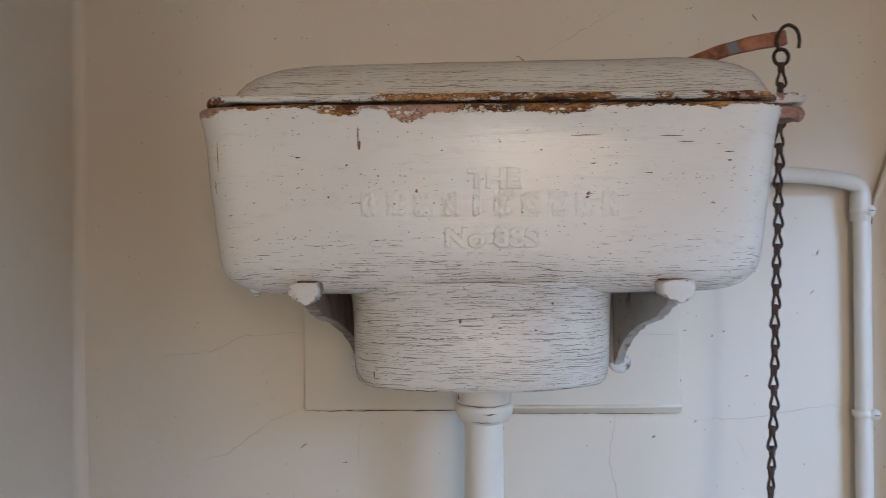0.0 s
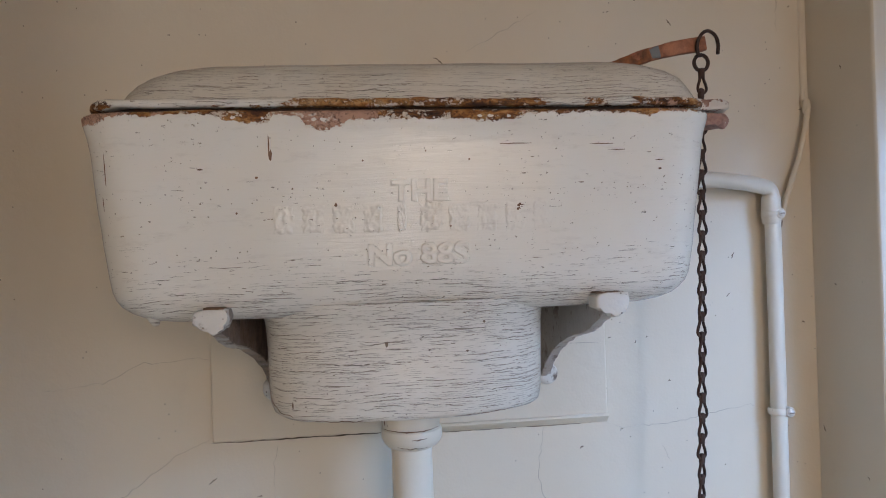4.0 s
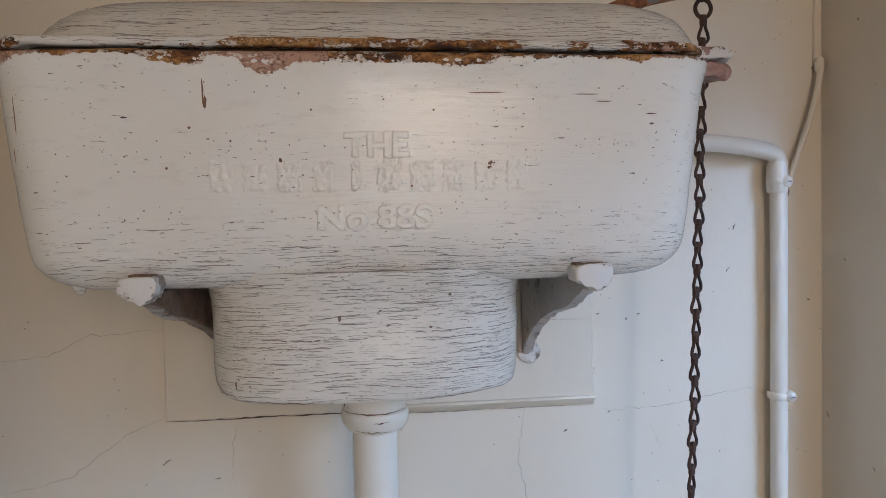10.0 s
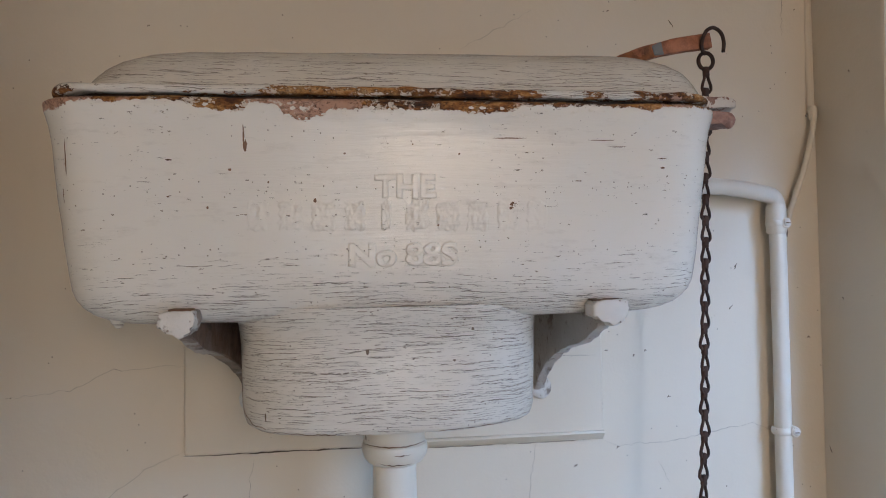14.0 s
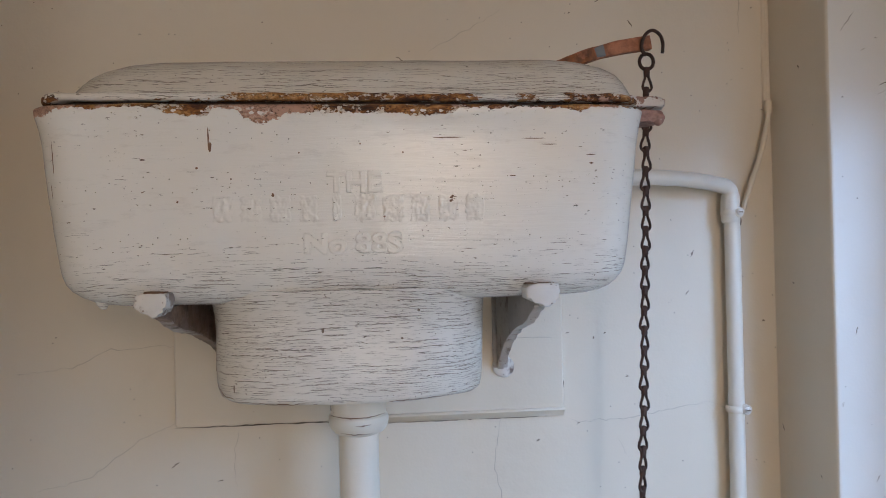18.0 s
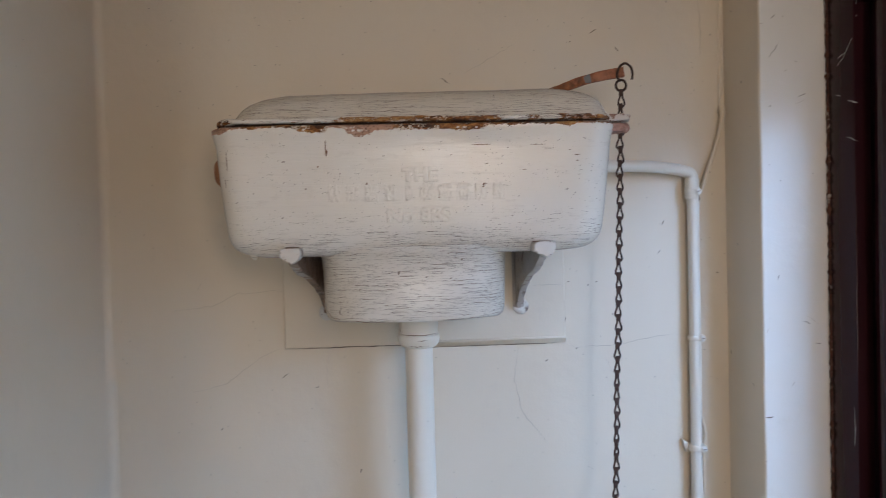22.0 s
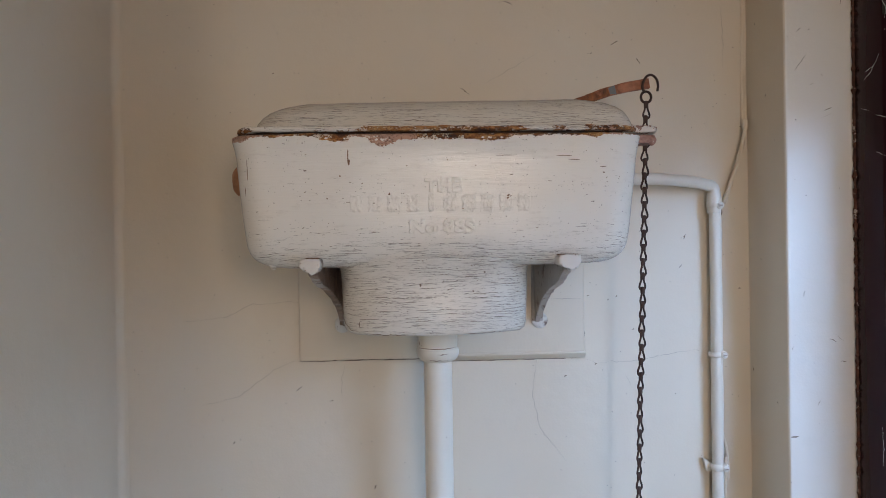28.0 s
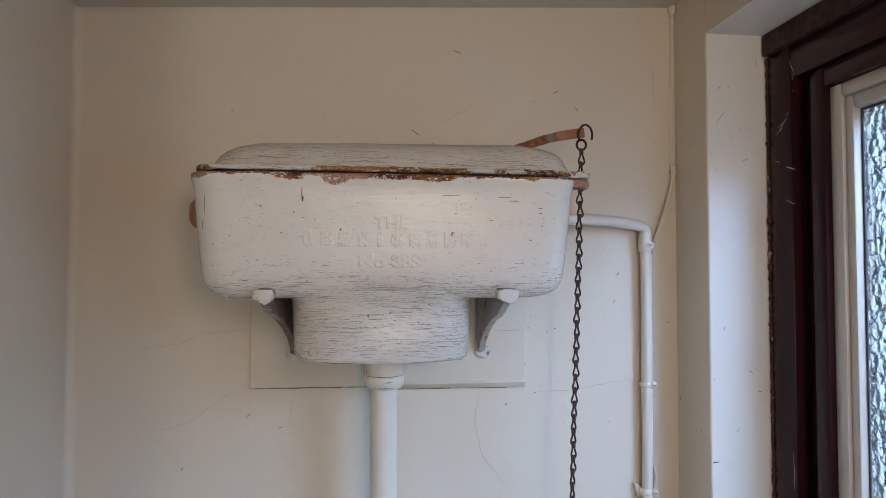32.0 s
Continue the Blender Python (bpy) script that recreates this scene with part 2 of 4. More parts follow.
CREAM = wall_paint("cream_emulsion", (0.655, 0.58, 0.475), (0.715, 0.64, 0.53))
PALE_EMULSION = wall_paint("pale_emulsion", (0.74, 0.715, 0.67), (0.80, 0.775, 0.73))
CEIL = wall_paint("ceiling_distemper", (0.60, 0.54, 0.46), (0.68, 0.62, 0.53), 0.75)
BODY = cistern_paint("cistern_gloss", 1.970, 2.028, 0.10, rust_z=2.1222)
BOWL = cistern_paint("well_gloss", 1.99, 2.10, 0.7, worn=0.22)
LIDP = cistern_paint("lid_gloss", 2.3, 2.4, 0.9, worn=0.6)
LIDRIM = cistern_paint("lid_rim_flaking", 2.3, 2.4, 0.6, rust_z=2.1288, lid=True, worn=0.3)


def pipe_paint(name, a, b):
    n = Nodes(name, 0.32)
    colour = n.mix(n.noise(22, 4), a, b)
    d, c = n.cells(90)
    colour = n.mix(n.math("MULTIPLY", n.step(d, 0.08, 0.04), n.step(n.axis(0, c), 0.9, 0.91)), colour, (0.2, 0.15, 0.11))
    h = n.math("ADD", n.noise(60, 3), n.math("MULTIPLY", n.noise(1, 3, 0.6, n.scaled(200, 200, 20)), 0.4))
    return n.done(colour, None, n.bump(h, 0.3, 0.001))


PIPE = pipe_paint("pipe_gloss", (0.70, 0.665, 0.59), (0.76, 0.73, 0.66))
CONDUIT = pipe_paint("pipe_painted_over", (0.68, 0.64, 0.57), (0.74, 0.70, 0.63))


def rusty(name, lo, hi, flakes=0.0, cut=0.55):
    n = Nodes(name, 0.75)
    colour = n.ramp(n.noise(70, 7, 0.7), (0.32, lo), (0.62, hi))
    if flakes:
        colour = n.mix(n.math("MULTIPLY", n.step(n.noise(60, 5, 0.7), cut, cut + 0.02), flakes), colour, (0.62, 0.56, 0.50))
    return n.done(colour, n.step(n.noise(90, 3), 0.3, 0.7, 0.55, 0.9), n.bump(n.noise(220, 5, 0.7), 0.5, 0.001))


LEVER = rusty("lever_primer", (0.10, 0.036, 0.018), (0.42, 0.165, 0.085), 0.0)
EAR = rusty("ear_primer", (0.11, 0.045, 0.034), (0.40, 0.225, 0.175), 0.85, 0.60)
EARWHITE = rusty("ear_flaked_white", (0.10, 0.040, 0.028), (0.36, 0.20, 0.15), 0.95, 0.47)
ROOT = rusty("root_rust", (0.035, 0.014, 0.008), (0.30, 0.105, 0.035), 0.0)
KNOB = rusty("bolt_rust", (0.24, 0.10, 0.045), (0.42, 0.20, 0.10), 0.0)
CHAIN = rusty("chain_iron", (0.014, 0.010, 0.009), (0.085, 0.046, 0.034), 0.0)
CHAIN.node_tree.nodes["Principled BSDF"].inputs["Metallic"].default_value = 0.35
RUSTGAP = rusty("seam_rust", (0.012, 0.007, 0.006), (0.06, 0.025, 0.012), 0.0)


def bracket_paint(name, lo, hi, stain):
    n = Nodes(name, 0.5)
    white = n.mix(n.noise(40, 4), (0.66, 0.64, 0.61), (0.74, 0.72, 0.69))
    inner = n.step(n.noise(9, 2), 0.45, 0.6)
    dirt = n.step(n.math("ADD", n.noise(38, 6, 0.7), n.math("MULTIPLY", inner, 0.12)), lo, hi)
    d, c = n.cells(260)
    dirt = n.math("MAXIMUM", dirt, n.math("MULTIPLY", n.step(d, 0.25, 0.12), n.step(n.axis(0, c), 0.78, 0.8)))
    # stain: rust and grime; at full strength it also carries the web's shade
    white = n.mix(n.step(n.noise(24, 5, 0.65), 0.30, 0.65, stain, stain * 0.75), white, (0.115, 0.060, 0.040))
    colour = n.mix(n.math("MULTIPLY", dirt, 0.85), white, n.ramp(n.noise(60, 4), (0.35, (0.07, 0.04, 0.03)), (0.65, (0.26, 0.17, 0.12))))
    return n.done(colour, None, n.bump(n.math("SUBTRACT", n.noise(150, 4), dirt), 0.6, 0.0015))


BRACKET = bracket_paint("bracket_flaking", 0.62, 0.70, 0.08)
GRIMY = bracket_paint("bracket_grimy", 0.50, 0.60, 0.55)
# rust stain, darkened further for the shade under the cistern
WEB_RUST_SHADE = bracket_paint("bracket_rust_and_shade", 0.44, 0.58, 1.0)
PALEWEB = bracket_paint("bracket_pale", 0.58, 0.68, 0.50)


def frame_gloss():
    n = Nodes("maroon_gloss", 0.22)
    colour = n.mix(n.noise(10, 4), (0.020, 0.006, 0.010), (0.034, 0.009, 0.013))
    scr = n.step(n.noise(1, 3, 0.6, n.scaled(160, 160, 9)), 0.71, 0.74)
    colour = n.mix(n.math("MULTIPLY", scr, 0.15), colour, (0.13, 0.065, 0.04))
    d, c = n.cells(70)
    colour = n.mix(n.math("MULTIPLY", n.step(d, 0.07, 0.03), n.step(n.axis(0, c), 0.86, 0.87)), colour, (0.35, 0.3, 0.27))
    return n.done(colour, n.step(n.noise(25, 4), 0.3, 0.7, 0.14, 0.26), n.bump(n.math("ADD", n.noise(18, 2), n.noise(1, 3, 0.6, n.scaled(150, 150, 8))), 0.15, 0.0006), Specular_IOR_Level=0.16)


MAROON = frame_gloss()
WORNWOOD = rusty("worn_stain", (0.014, 0.006, 0.006), (0.060, 0.020, 0.012), 0.0)
RAGGED = rusty("ragged_paint_edge", (0.010, 0.005, 0.004), (0.105, 0.036, 0.015), 0.6, 0.58)
SASH = pipe_paint("sash_white", (0.50, 0.475, 0.435), (0.64, 0.61, 0.565))
CRACK = Nodes("hairline", 0.9).done((0.46, 0.40, 0.33))
GOUGE = Nodes("gouge", 0.9).done((0.20, 0.155, 0.12))
CHIP = rusty("chip_brown", (0.07, 0.04, 0.025), (0.22, 0.12, 0.07), 0.0)
GAPLINE = Nodes("dark_gap", 0.9).done((0.10, 0.075, 0.055))
PUTTY = Nodes("putty_line", 0.8).done((0.06, 0.06, 0.065))
WEB = Nodes("cobweb_silk", 0.7).done((0.62, 0.60, 0.58))
SCREW = Nodes("painted_screw", 0.35).done((0.68, 0.66, 0.62))
# floor and unseen hall wall, kept dark to cut bounced light
FLOOR = wall_paint("concrete_floor", (0.13, 0.11, 0.095), (0.19, 0.165, 0.14), 0.6)
DOORWOOD = wall_paint("brown_boards", (0.14, 0.085, 0.05), (0.20, 0.125, 0.075), 0.5)


def hammered_glass():
    n = Nodes("obscured_glass", 0.04)
    d, _ = n.cells(52, n.scaled(1, 1.3, 1, n.co))
    h = n.math("ADD", n.step(d, 0.0, 0.9, 0, 1), n.math("MULTIPLY", n.noise(60, 3, 0.5, None, 1.5), 0.8))
    return n.done((0.86, 0.94, 0.98), None, n.bump(h, 1.0, 0.012), Transmission_Weight=1.0, IOR=1.5)


GLASS = hammered_glass()


# ---- building blocks ----
def mesh_of(bm, name, material, smooth=True, sharp=40):
    bmesh.ops.recalc_face_normals(bm, faces=bm.faces)
    if smooth:
        for f in bm.faces:
            f.smooth = True
        for e in bm.edges:
            e.smooth = e.is_manifold and e.calc_face_angle(0) < radians(sharp)
    me = bpy.data.meshes.new(name)
    bm.to_mesh(me)
    bm.free()
    me.materials.append(material)
    return me


def under(ob, parent):
    if parent:
        ob.parent = parent
        bpy.context.view_layer.update()
        ob.matrix_parent_inverse = parent.matrix_world.inverted()
    return ob


def part(name, bm, material, parent, label="", smooth=True, sharp=40):
    """One mesh object under a thing or a part; bm is in world metres."""
    ob = under(new(name, mesh_of(bm, name, material, smooth, sharp)), parent)
    return tagged(ob, label)


def thing(name, at, label, category, group="", kind=""):
    ob = new(name)
    ob.location = at
    ob.empty_display_size = 0.05
    bpy.context.view_layer.update()
    return tagged(ob, label, category, group, kind)


def solid(name, bm, material, label, category, kind="", smooth=True):
    return tagged(new(name, mesh_of(bm, name, material, smooth)), label, category, "", kind)


def box(x0, x1, y0, y1, z0, z1, bevel=0.0, seg=2, bm=None):
    bm = bm or bmesh.new()
    vs = bmesh.ops.create_cube(bm, size=1, matrix=Matrix.LocRotScale(((x0 + x1) / 2, (y0 + y1) / 2, (z0 + z1) / 2), None, (abs(x1 - x0), abs(y1 - y0), abs(z1 - z0))))["verts"]
    if bevel:
        es = {e for v in vs for e in v.link_edges}
        bmesh.ops.bevel(bm, geom=list(es), offset=bevel, segments=seg, affect="EDGES", profile=0.5)
    return bm


def loft(rings, cap=True, bm=None):
    """Skin closed rings of equal length."""
    bm = bm or bmesh.new()
    rows = [[bm.verts.new(p) for p in r] for r in rings]
    k = len(rows[0])
    for a, b in zip(rows, rows[1:]):
        for i in range(k):
            bm.faces.new((a[i], a[(i + 1) % k], b[(i + 1) % k], b[i]))
    if cap:
        bm.faces.new(rows[0])
        bm.faces.new(rows[-1])
    return bm


def plan_ring(a, yf, yb, r, z, cx=0.0, k=128):
    """A rounded rectangle at height z, from x = -a to a and y = yf (front) to yb, as k points spread evenly."""
    r = min(r, a * 0.98, abs(yb - yf) * 0.49)
    pts = []
    for sx, sy, start in ((1, 1, 0), (-1, 1, 90), (-1, -1, 180), (1, -1, 270)):
        ox, oy = sx * (a - r), (yb - r if sy > 0 else yf + r)
        pts += [(ox + r * math.cos(radians(start + 9 * j)), oy + r * math.sin(radians(start + 9 * j))) for j in range(11)]
    pts.append(pts[0])
    length = np.concatenate([[0], np.cumsum([math.dist(p, q) for p, q in zip(pts, pts[1:])])])
    at = np.linspace(0, length[-1], k, endpoint=False)
    xs, ys = np.interp(at, length, [p[0] for p in pts]), np.interp(at, length, [p[1] for p in pts])
    return [(cx + x, y, z) for x, y in zip(xs, ys)]


def oval_ring(a, b, cy, z, p=2.6, cx=0.0, k=96):
    out = []
    for i in range(k):
        t = 2 * math.pi * i / k
        c, s = math.cos(t), math.sin(t)
        out.append((cx + a * math.copysign(abs(c) ** (2 / p), c), cy + b * math.copysign(abs(s) ** (2 / p), s), z))
    return out


def uneven(bm, amount, scale, seed=0.0):
    """Small swells of old castings and thick paint."""
    bm.normal_update()
    for v in bm.verts:
        v.co += v.normal * amount * noise.noise(v.co * scale + Vector((seed, seed * 1.7, 0)))
    return bm


def turned(cx, cy, profile, k=40, bm=None):
    """A round thing on an upright axis; profile of (z, radius)."""
    return loft([[(cx + r * math.cos(2 * math.pi * i / k), cy + r * math.sin(2 * math.pi * i / k), z) for i in range(k)] for z, r in profile], True, bm)


def smooth_line(points, per=8):
    """Catmull-Rom through the points."""
    ps = [Vector(p) for p in points]
    ps = [2 * ps[0] - ps[1], *ps, 2 * ps[-1] - ps[-2]]
    out = []
    for i in range(1, len(ps) - 2):
        a, b, c, d = ps[i - 1:i + 3]
        for j in range(per):
            t = j / per
            out.append(0.5 * (2 * b + (c - a) * t + (2 * a - 5 * b + 4 * c - d) * t * t + (3 * b - a - 3 * c + d) * t ** 3))
    return out + [ps[-2]]


def tube(line, radius, k=16, bm=None, closed=False, flat=1.0, up=(0, 0, 1)):
    """A round or flattened bar along a line."""
    line = [Vector(p) for p in line]
    rings, n, up = [], len(line), Vector(up)
    for i, p in enumerate(line):
        ahead = line[(i + 1) % n] if closed or i < n - 1 else p
        back = line[i - 1] if closed or i else p
        way = (ahead - back).normalized()
        side = way.cross(up)
        side = side.normalized() if side.length > 1e-4 else Vector((1, 0, 0))
        top = side.cross(way)
        r = radius(i / (n - 1)) if callable(radius) else radius
        rings.append([p + side * r * flat * math.cos(2 * math.pi * j / k) + top * r * math.sin(2 * math.pi * j / k) for j in range(k)])
    if closed:
        rings.append(rings[0])
    bm = loft(rings, not closed, bm)
    if closed:
        bmesh.ops.remove_doubles(bm, verts=bm.verts, dist=1e-6)
    return bm


def slab(outline, depth, axis="y", at=0.0, bevel=0.0, bm=None):
    """An outline of (u, z) given thickness along an axis, starting at that place."""
    bm = bm or bmesh.new()
    def p(u, z, d):
        return (u, at + d, z) if axis == "y" else (at + d, u, z)
    a = [bm.verts.new(p(u, z, 0)) for u, z in outline]
    b = [bm.verts.new(p(u, z, depth)) for u, z in outline]
    k = len(a)
    fs = [bm.faces.new(a), bm.faces.new(b[::-1])]
    fs += [bm.faces.new((a[i], b[i], b[(i + 1) % k], a[(i + 1) % k])) for i in range(k)]
    if bevel:
        bmesh.ops.bevel(bm, geom=list(set(fs[0].edges) | set(fs[1].edges)), offset=bevel, segments=2, affect="EDGES", profile=0.5)
    return bm


# ---- the room: a narrow closet, 1 m wide ----
LEFT, RIGHT, FRONT, HALL = -0.490, 0.520, -1.75, -3.0
OUT = 0.735

wall_back = solid("wall_back", box(LEFT - 0.2, OUT, 0.0, 0.2, 0, 2.62), CREAM, "cream painted plaster wall with hairline cracks", "wall", "structure")
wall_left = solid("wall_left", box(LEFT - 0.2, LEFT, HALL, -0.0005, 0, 2.62), CREAM, "plain cream painted plaster wall", "wall", "structure")
# plaster rounding out the left-hand corner
corner = [(LEFT + 0.0003, -0.0009)] + [(LEFT + 0.0003 + 0.013 * (1 - math.cos(radians(9 * j))), -0.0009 - 0.013 * (1 - math.sin(radians(9 * j)))) for j in range(11)]
part("corner_plaster", uneven(loft([[(x, y, z) for x, y in corner] for z in np.linspace(0.001, 2.418, 80)]), 0.0012, 14), CREAM, wall_left, sharp=60)
WIN = (-1.56, -0.11, 1.02, 2.384)    # opening in the window wall: y from, y to, z from, z to
pier = [(RIGHT - 0.0005, -0.0005)]
pier += [(RIGHT, -0.02)]
for j in range(6):
    t = radians(90 * j / 5)
    pier.append((RIGHT + 0.005 - 0.005 * math.cos(t), WIN[1] + 0.005 - 0.005 * math.sin(t)))
pier += [(OUT, WIN[1]), (OUT, -0.0005)]
bm = bmesh.new()
low = [bm.verts.new((x, y, 0)) for x, y in pier]
rows = [low]
for z in np.linspace(0.4, 2.62, 60):
    rows.append([bm.verts.new((x + (0.0012 * noise.noise((z * 9, 1, 0)) if 1 <= i <= 7 else 0), y + (0.0012 * noise.noise((z * 9, 5, 0)) if 2 <= i <= 7 else 0), z)) for i, (x, y) in enumerate(pier)])
kk = len(pier)
for a, b in zip(rows, rows[1:]):
    for i in range(kk):
        bm.faces.new((a[i], a[(i + 1) % kk], b[(i + 1) % kk], b[i]))
bm.faces.new(rows[0])
bm.faces.new(rows[-1])
def cream_inside(ob):
    """Cream paint on the faces that look into the room; the reveal stays paler."""
    ob.data.materials.append(CREAM)
    for f in ob.data.polygons:
        f.material_index = 1 if f.normal.x < -0.6 else 0
    return ob


wall_window = cream_inside(solid("wall_window", bm, PALE_EMULSION, "cream plaster wall with a deep, paler window reveal", "wall", "structure"))
bm = box(RIGHT, OUT, WIN[0], WIN[1] - 0.0004, WIN[3], 2.62)
box(RIGHT, OUT, WIN[0], WIN[1] - 0.0004, 0, WIN[2], bm=bm)
box(RIGHT, OUT, HALL, WIN[0] - 0.0004, 0, 2.62, bm=bm)
cream_inside(solid("wall_window_rest", bm, PALE_EMULSION, "cream plaster wall round the paler window reveal", "wall", "structure", smooth=False))

bm = bmesh.new()
ceil = [(LEFT, -0.0006), (RIGHT - 0.0006, -0.0006), (RIGHT - 0.0006, FRONT), (LEFT, FRONT)]
a = [bm.verts.new((x + 0.0006, y, 2.4435 + 0.05 * x)) for x, y in ceil]
b = [bm.verts.new((x + 0.0006, y, 2.62)) for x, y in ceil]
bm.faces.new(a), bm.faces.new(b[::-1])
for i in range(4):
    bm.faces.new((a[i], b[i], b[(i + 1) % 4], a[(i + 1) % 4]))
solid("ceiling", bm, CEIL, "dull off-white plaster ceiling", "ceiling", "structure", smooth=False)
solid("ceiling_hall", box(LEFT, RIGHT, HALL, FRONT - 0.0006, 2.5, 2.62), CEIL, "plain off-white plaster ceiling", "ceiling", "structure", smooth=False)
solid("floor", box(LEFT - 0.2, OUT, HALL - 0.2, 0.2, -0.1, -0.0005), FLOOR, "plain dull brown floor", "floor", "structure", smooth=False)
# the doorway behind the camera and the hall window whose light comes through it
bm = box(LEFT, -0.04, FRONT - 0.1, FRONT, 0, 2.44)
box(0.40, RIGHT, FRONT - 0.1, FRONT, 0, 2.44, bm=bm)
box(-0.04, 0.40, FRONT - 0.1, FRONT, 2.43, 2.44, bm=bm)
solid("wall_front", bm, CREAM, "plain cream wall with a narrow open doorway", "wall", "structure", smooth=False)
bm = box(LEFT - 0.2, -0.02, HALL - 0.1, HALL, 0, 2.62)
box(0.32, OUT, HALL - 0.1, HALL, 0, 2.62, bm=bm)
box(-0.02, 0.32, HALL - 0.1, HALL, 2.12, 2.62, bm=bm)
box(-0.02, 0.32, HALL - 0.1, HALL, 0, 1.08, bm=bm)
solid("wall_hall", bm, DOORWOOD, "plain brown wall with a narrow window opening", "wall", "structure", smooth=False)

# outside: ground and the pale sky over the yard
OVERCAST = Nodes("overcast_sky", 1.0)
OVERCAST.mat = OVERCAST.done((0.0, 0.0, 0.0), Emission_Color=OVERCAST.mix(OVERCAST.noise(0.8, 3), (0.45, 0.67, 0.95), (0.63, 0.805, 1.0)), Emission_Strength=1.9)
solid("backdrop", box(3.6, 3.62, -9.0, 5.0, -0.12, 7.0), OVERCAST.mat, "plain pale overcast sky beyond the window", "backdrop", "structure", smooth=False)
solid("ground", box(-60, 60, -60, 60, -0.4, -0.12), FLOOR, "plain dull ground outside", "ground", "structure", smooth=False)


def hairline(points, width, material, y=0.0, wobble=0.0035, step=0.006, seed=1, axis="y"):
    """A crack: a thin ragged ribbon standing 0.3 mm off the plaster."""
    rnd = random.Random(seed)
    line = []
    for (ax, az), (bx, bz) in zip(points, points[1:]):
        n = max(2, int(math.dist((ax, az), (bx, bz)) / step))
        line += [(ax + (bx - ax) * i / n + rnd.uniform(-wobble, wobble) * 0.5, az + (bz - az) * i / n + rnd.uniform(-wobble, wobble) * 0.5) for i in range(n)]
    line.append(points[-1])
    bm = bmesh.new()
    rows = []
    for i, (x, z) in enumerate(line):
        q, p = line[min(i + 1, len(line) - 1)], line[max(i - 1, 0)]
        way = Vector((q[0] - p[0], q[1] - p[1])).normalized()
        nx, nz = -way.y, way.x
        w = width * rnd.uniform(0.35, 1.1) * min(1, 0.25 + 2.0 * min(i, len(line) - 1 - i) / len(line))
        rows.append([bm.verts.new((x + nx * s * w, y - (0.0002 if s else 0.0004), z + nz * s * w)) for s in (-0.5, 0, 0.5)])
    for a, b in zip(rows, rows[1:]):
        for i in range(2):
            bm.faces.new((a[i], a[i + 1], b[i + 1], b[i]))
    return bm


CRACKS = (
    ([(0.166, 1.800), (0.157, 1.744), (0.170, 1.687), (0.212, 1.634)], 0.0012),
    ([(0.238, 1.803), (0.258, 1.792), (0.321, 1.793), (0.428, 1.809), (0.451, 1.800)], 0.0009),
    ([(-0.212, 1.810), (-0.249, 1.795), (-0.309, 1.751), (-0.365, 1.739)], 0.0009),
    ([(-0.386, 1.872), (-0.326, 1.878), (-0.282, 1.897), (-0.212, 1.899)], 0.0008),
    ([(0.089, 2.244), (0.138, 2.270), (0.177, 2.295)], 0.0008),
    ([(-0.142, 1.797), (-0.148, 1.764), (-0.144, 1.735)], 0.0007),
    ([(0.478, 2.370), (0.480, 2.330), (0.480, 2.269)], 0.0010),
    ([(0.311, 1.772), (0.318, 1.758), (0.324, 1.746)], 0.0008),
)
for i, (pts, w) in enumerate(CRACKS):
    part("crack", hairline(pts, w, CRACK, seed=i), CRACK, wall_back, smooth=False)
# gouges and scuffs in the plaster: place, length, lean
MARKS = (
    (-0.213, 1.762, 0.011, 40), (0.127, 2.372, 0.016, -20), (0.056, 2.231, 0.018, -35), (0.301, 2.308, 0.013, 30), (0.412, 1.993, 0.009, 60),
    (0.405, 1.945, 0.007, 55), (0.497, 2.300, 0.003, 20), (0.508, 2.172, 0.003, 0), (0.262, 2.292, 0.003, 20), (-0.205, 1.905, 0.002, 0), (-0.263, 2.118, 0.002, 0), (0.339, 2.279, 0.010, -60), (-0.246, 2.259, 0.003, 0), (-0.163, 1.741, 0.006, 10), (0.212, 1.771, 0.006, 20), (-0.315, 1.680, 0.006, 70),
    (0.2445, 1.838, 0.009, 88), (0.2420, 1.866, 0.004, 80), (0.298, 1.898, 0.003, 20), (0.283, 1.893, 0.003, 70), (0.251, 1.899, 0.003, 10), (0.262, 1.789, 0.005, 30), (-0.096, 1.603, 0.008, 50), (0.325, 1.844, 0.005, 10), (0.503, 1.906, 0.004, 0), (0.493, 2.075, 0.006, 60), (0.086, 2.212, 0.006, 35), (-0.073, 2.220, 0.003, 0),
)
for i, (x, z, size, lean) in enumerate(MARKS):
    c, s = math.cos(radians(lean)) * size / 2, math.sin(radians(lean)) * size / 2
    part("gouge", hairline([(x - c, z - s), (x, z + 0.001), (x + c, z + s)], 0.0022, GOUGE, seed=40 + i, step=0.002, wobble=0.002), GOUGE, wall_back, smooth=False)
for i, (pts, w) in enumerate((([(0.548, 1.970), (0.594, 1.967), (0.622, 1.964)], 0.0008), ([(0.522, 1.693), (0.534, 1.694)], 0.003), ([(0.590, 1.845), (0.606, 1.833)], 0.0007), ([(0.536, 2.235), (0.552, 2.258)], 0.0012), ([(0.575, 2.165), (0.592, 2.172)], 0.0009))):
    part("crack", hairline(pts, w, CRACK, y=WIN[1], seed=80 + i, step=0.004, wobble=0.0015), GOUGE if i in (1, 3) else CRACK, wall_window, smooth=False)

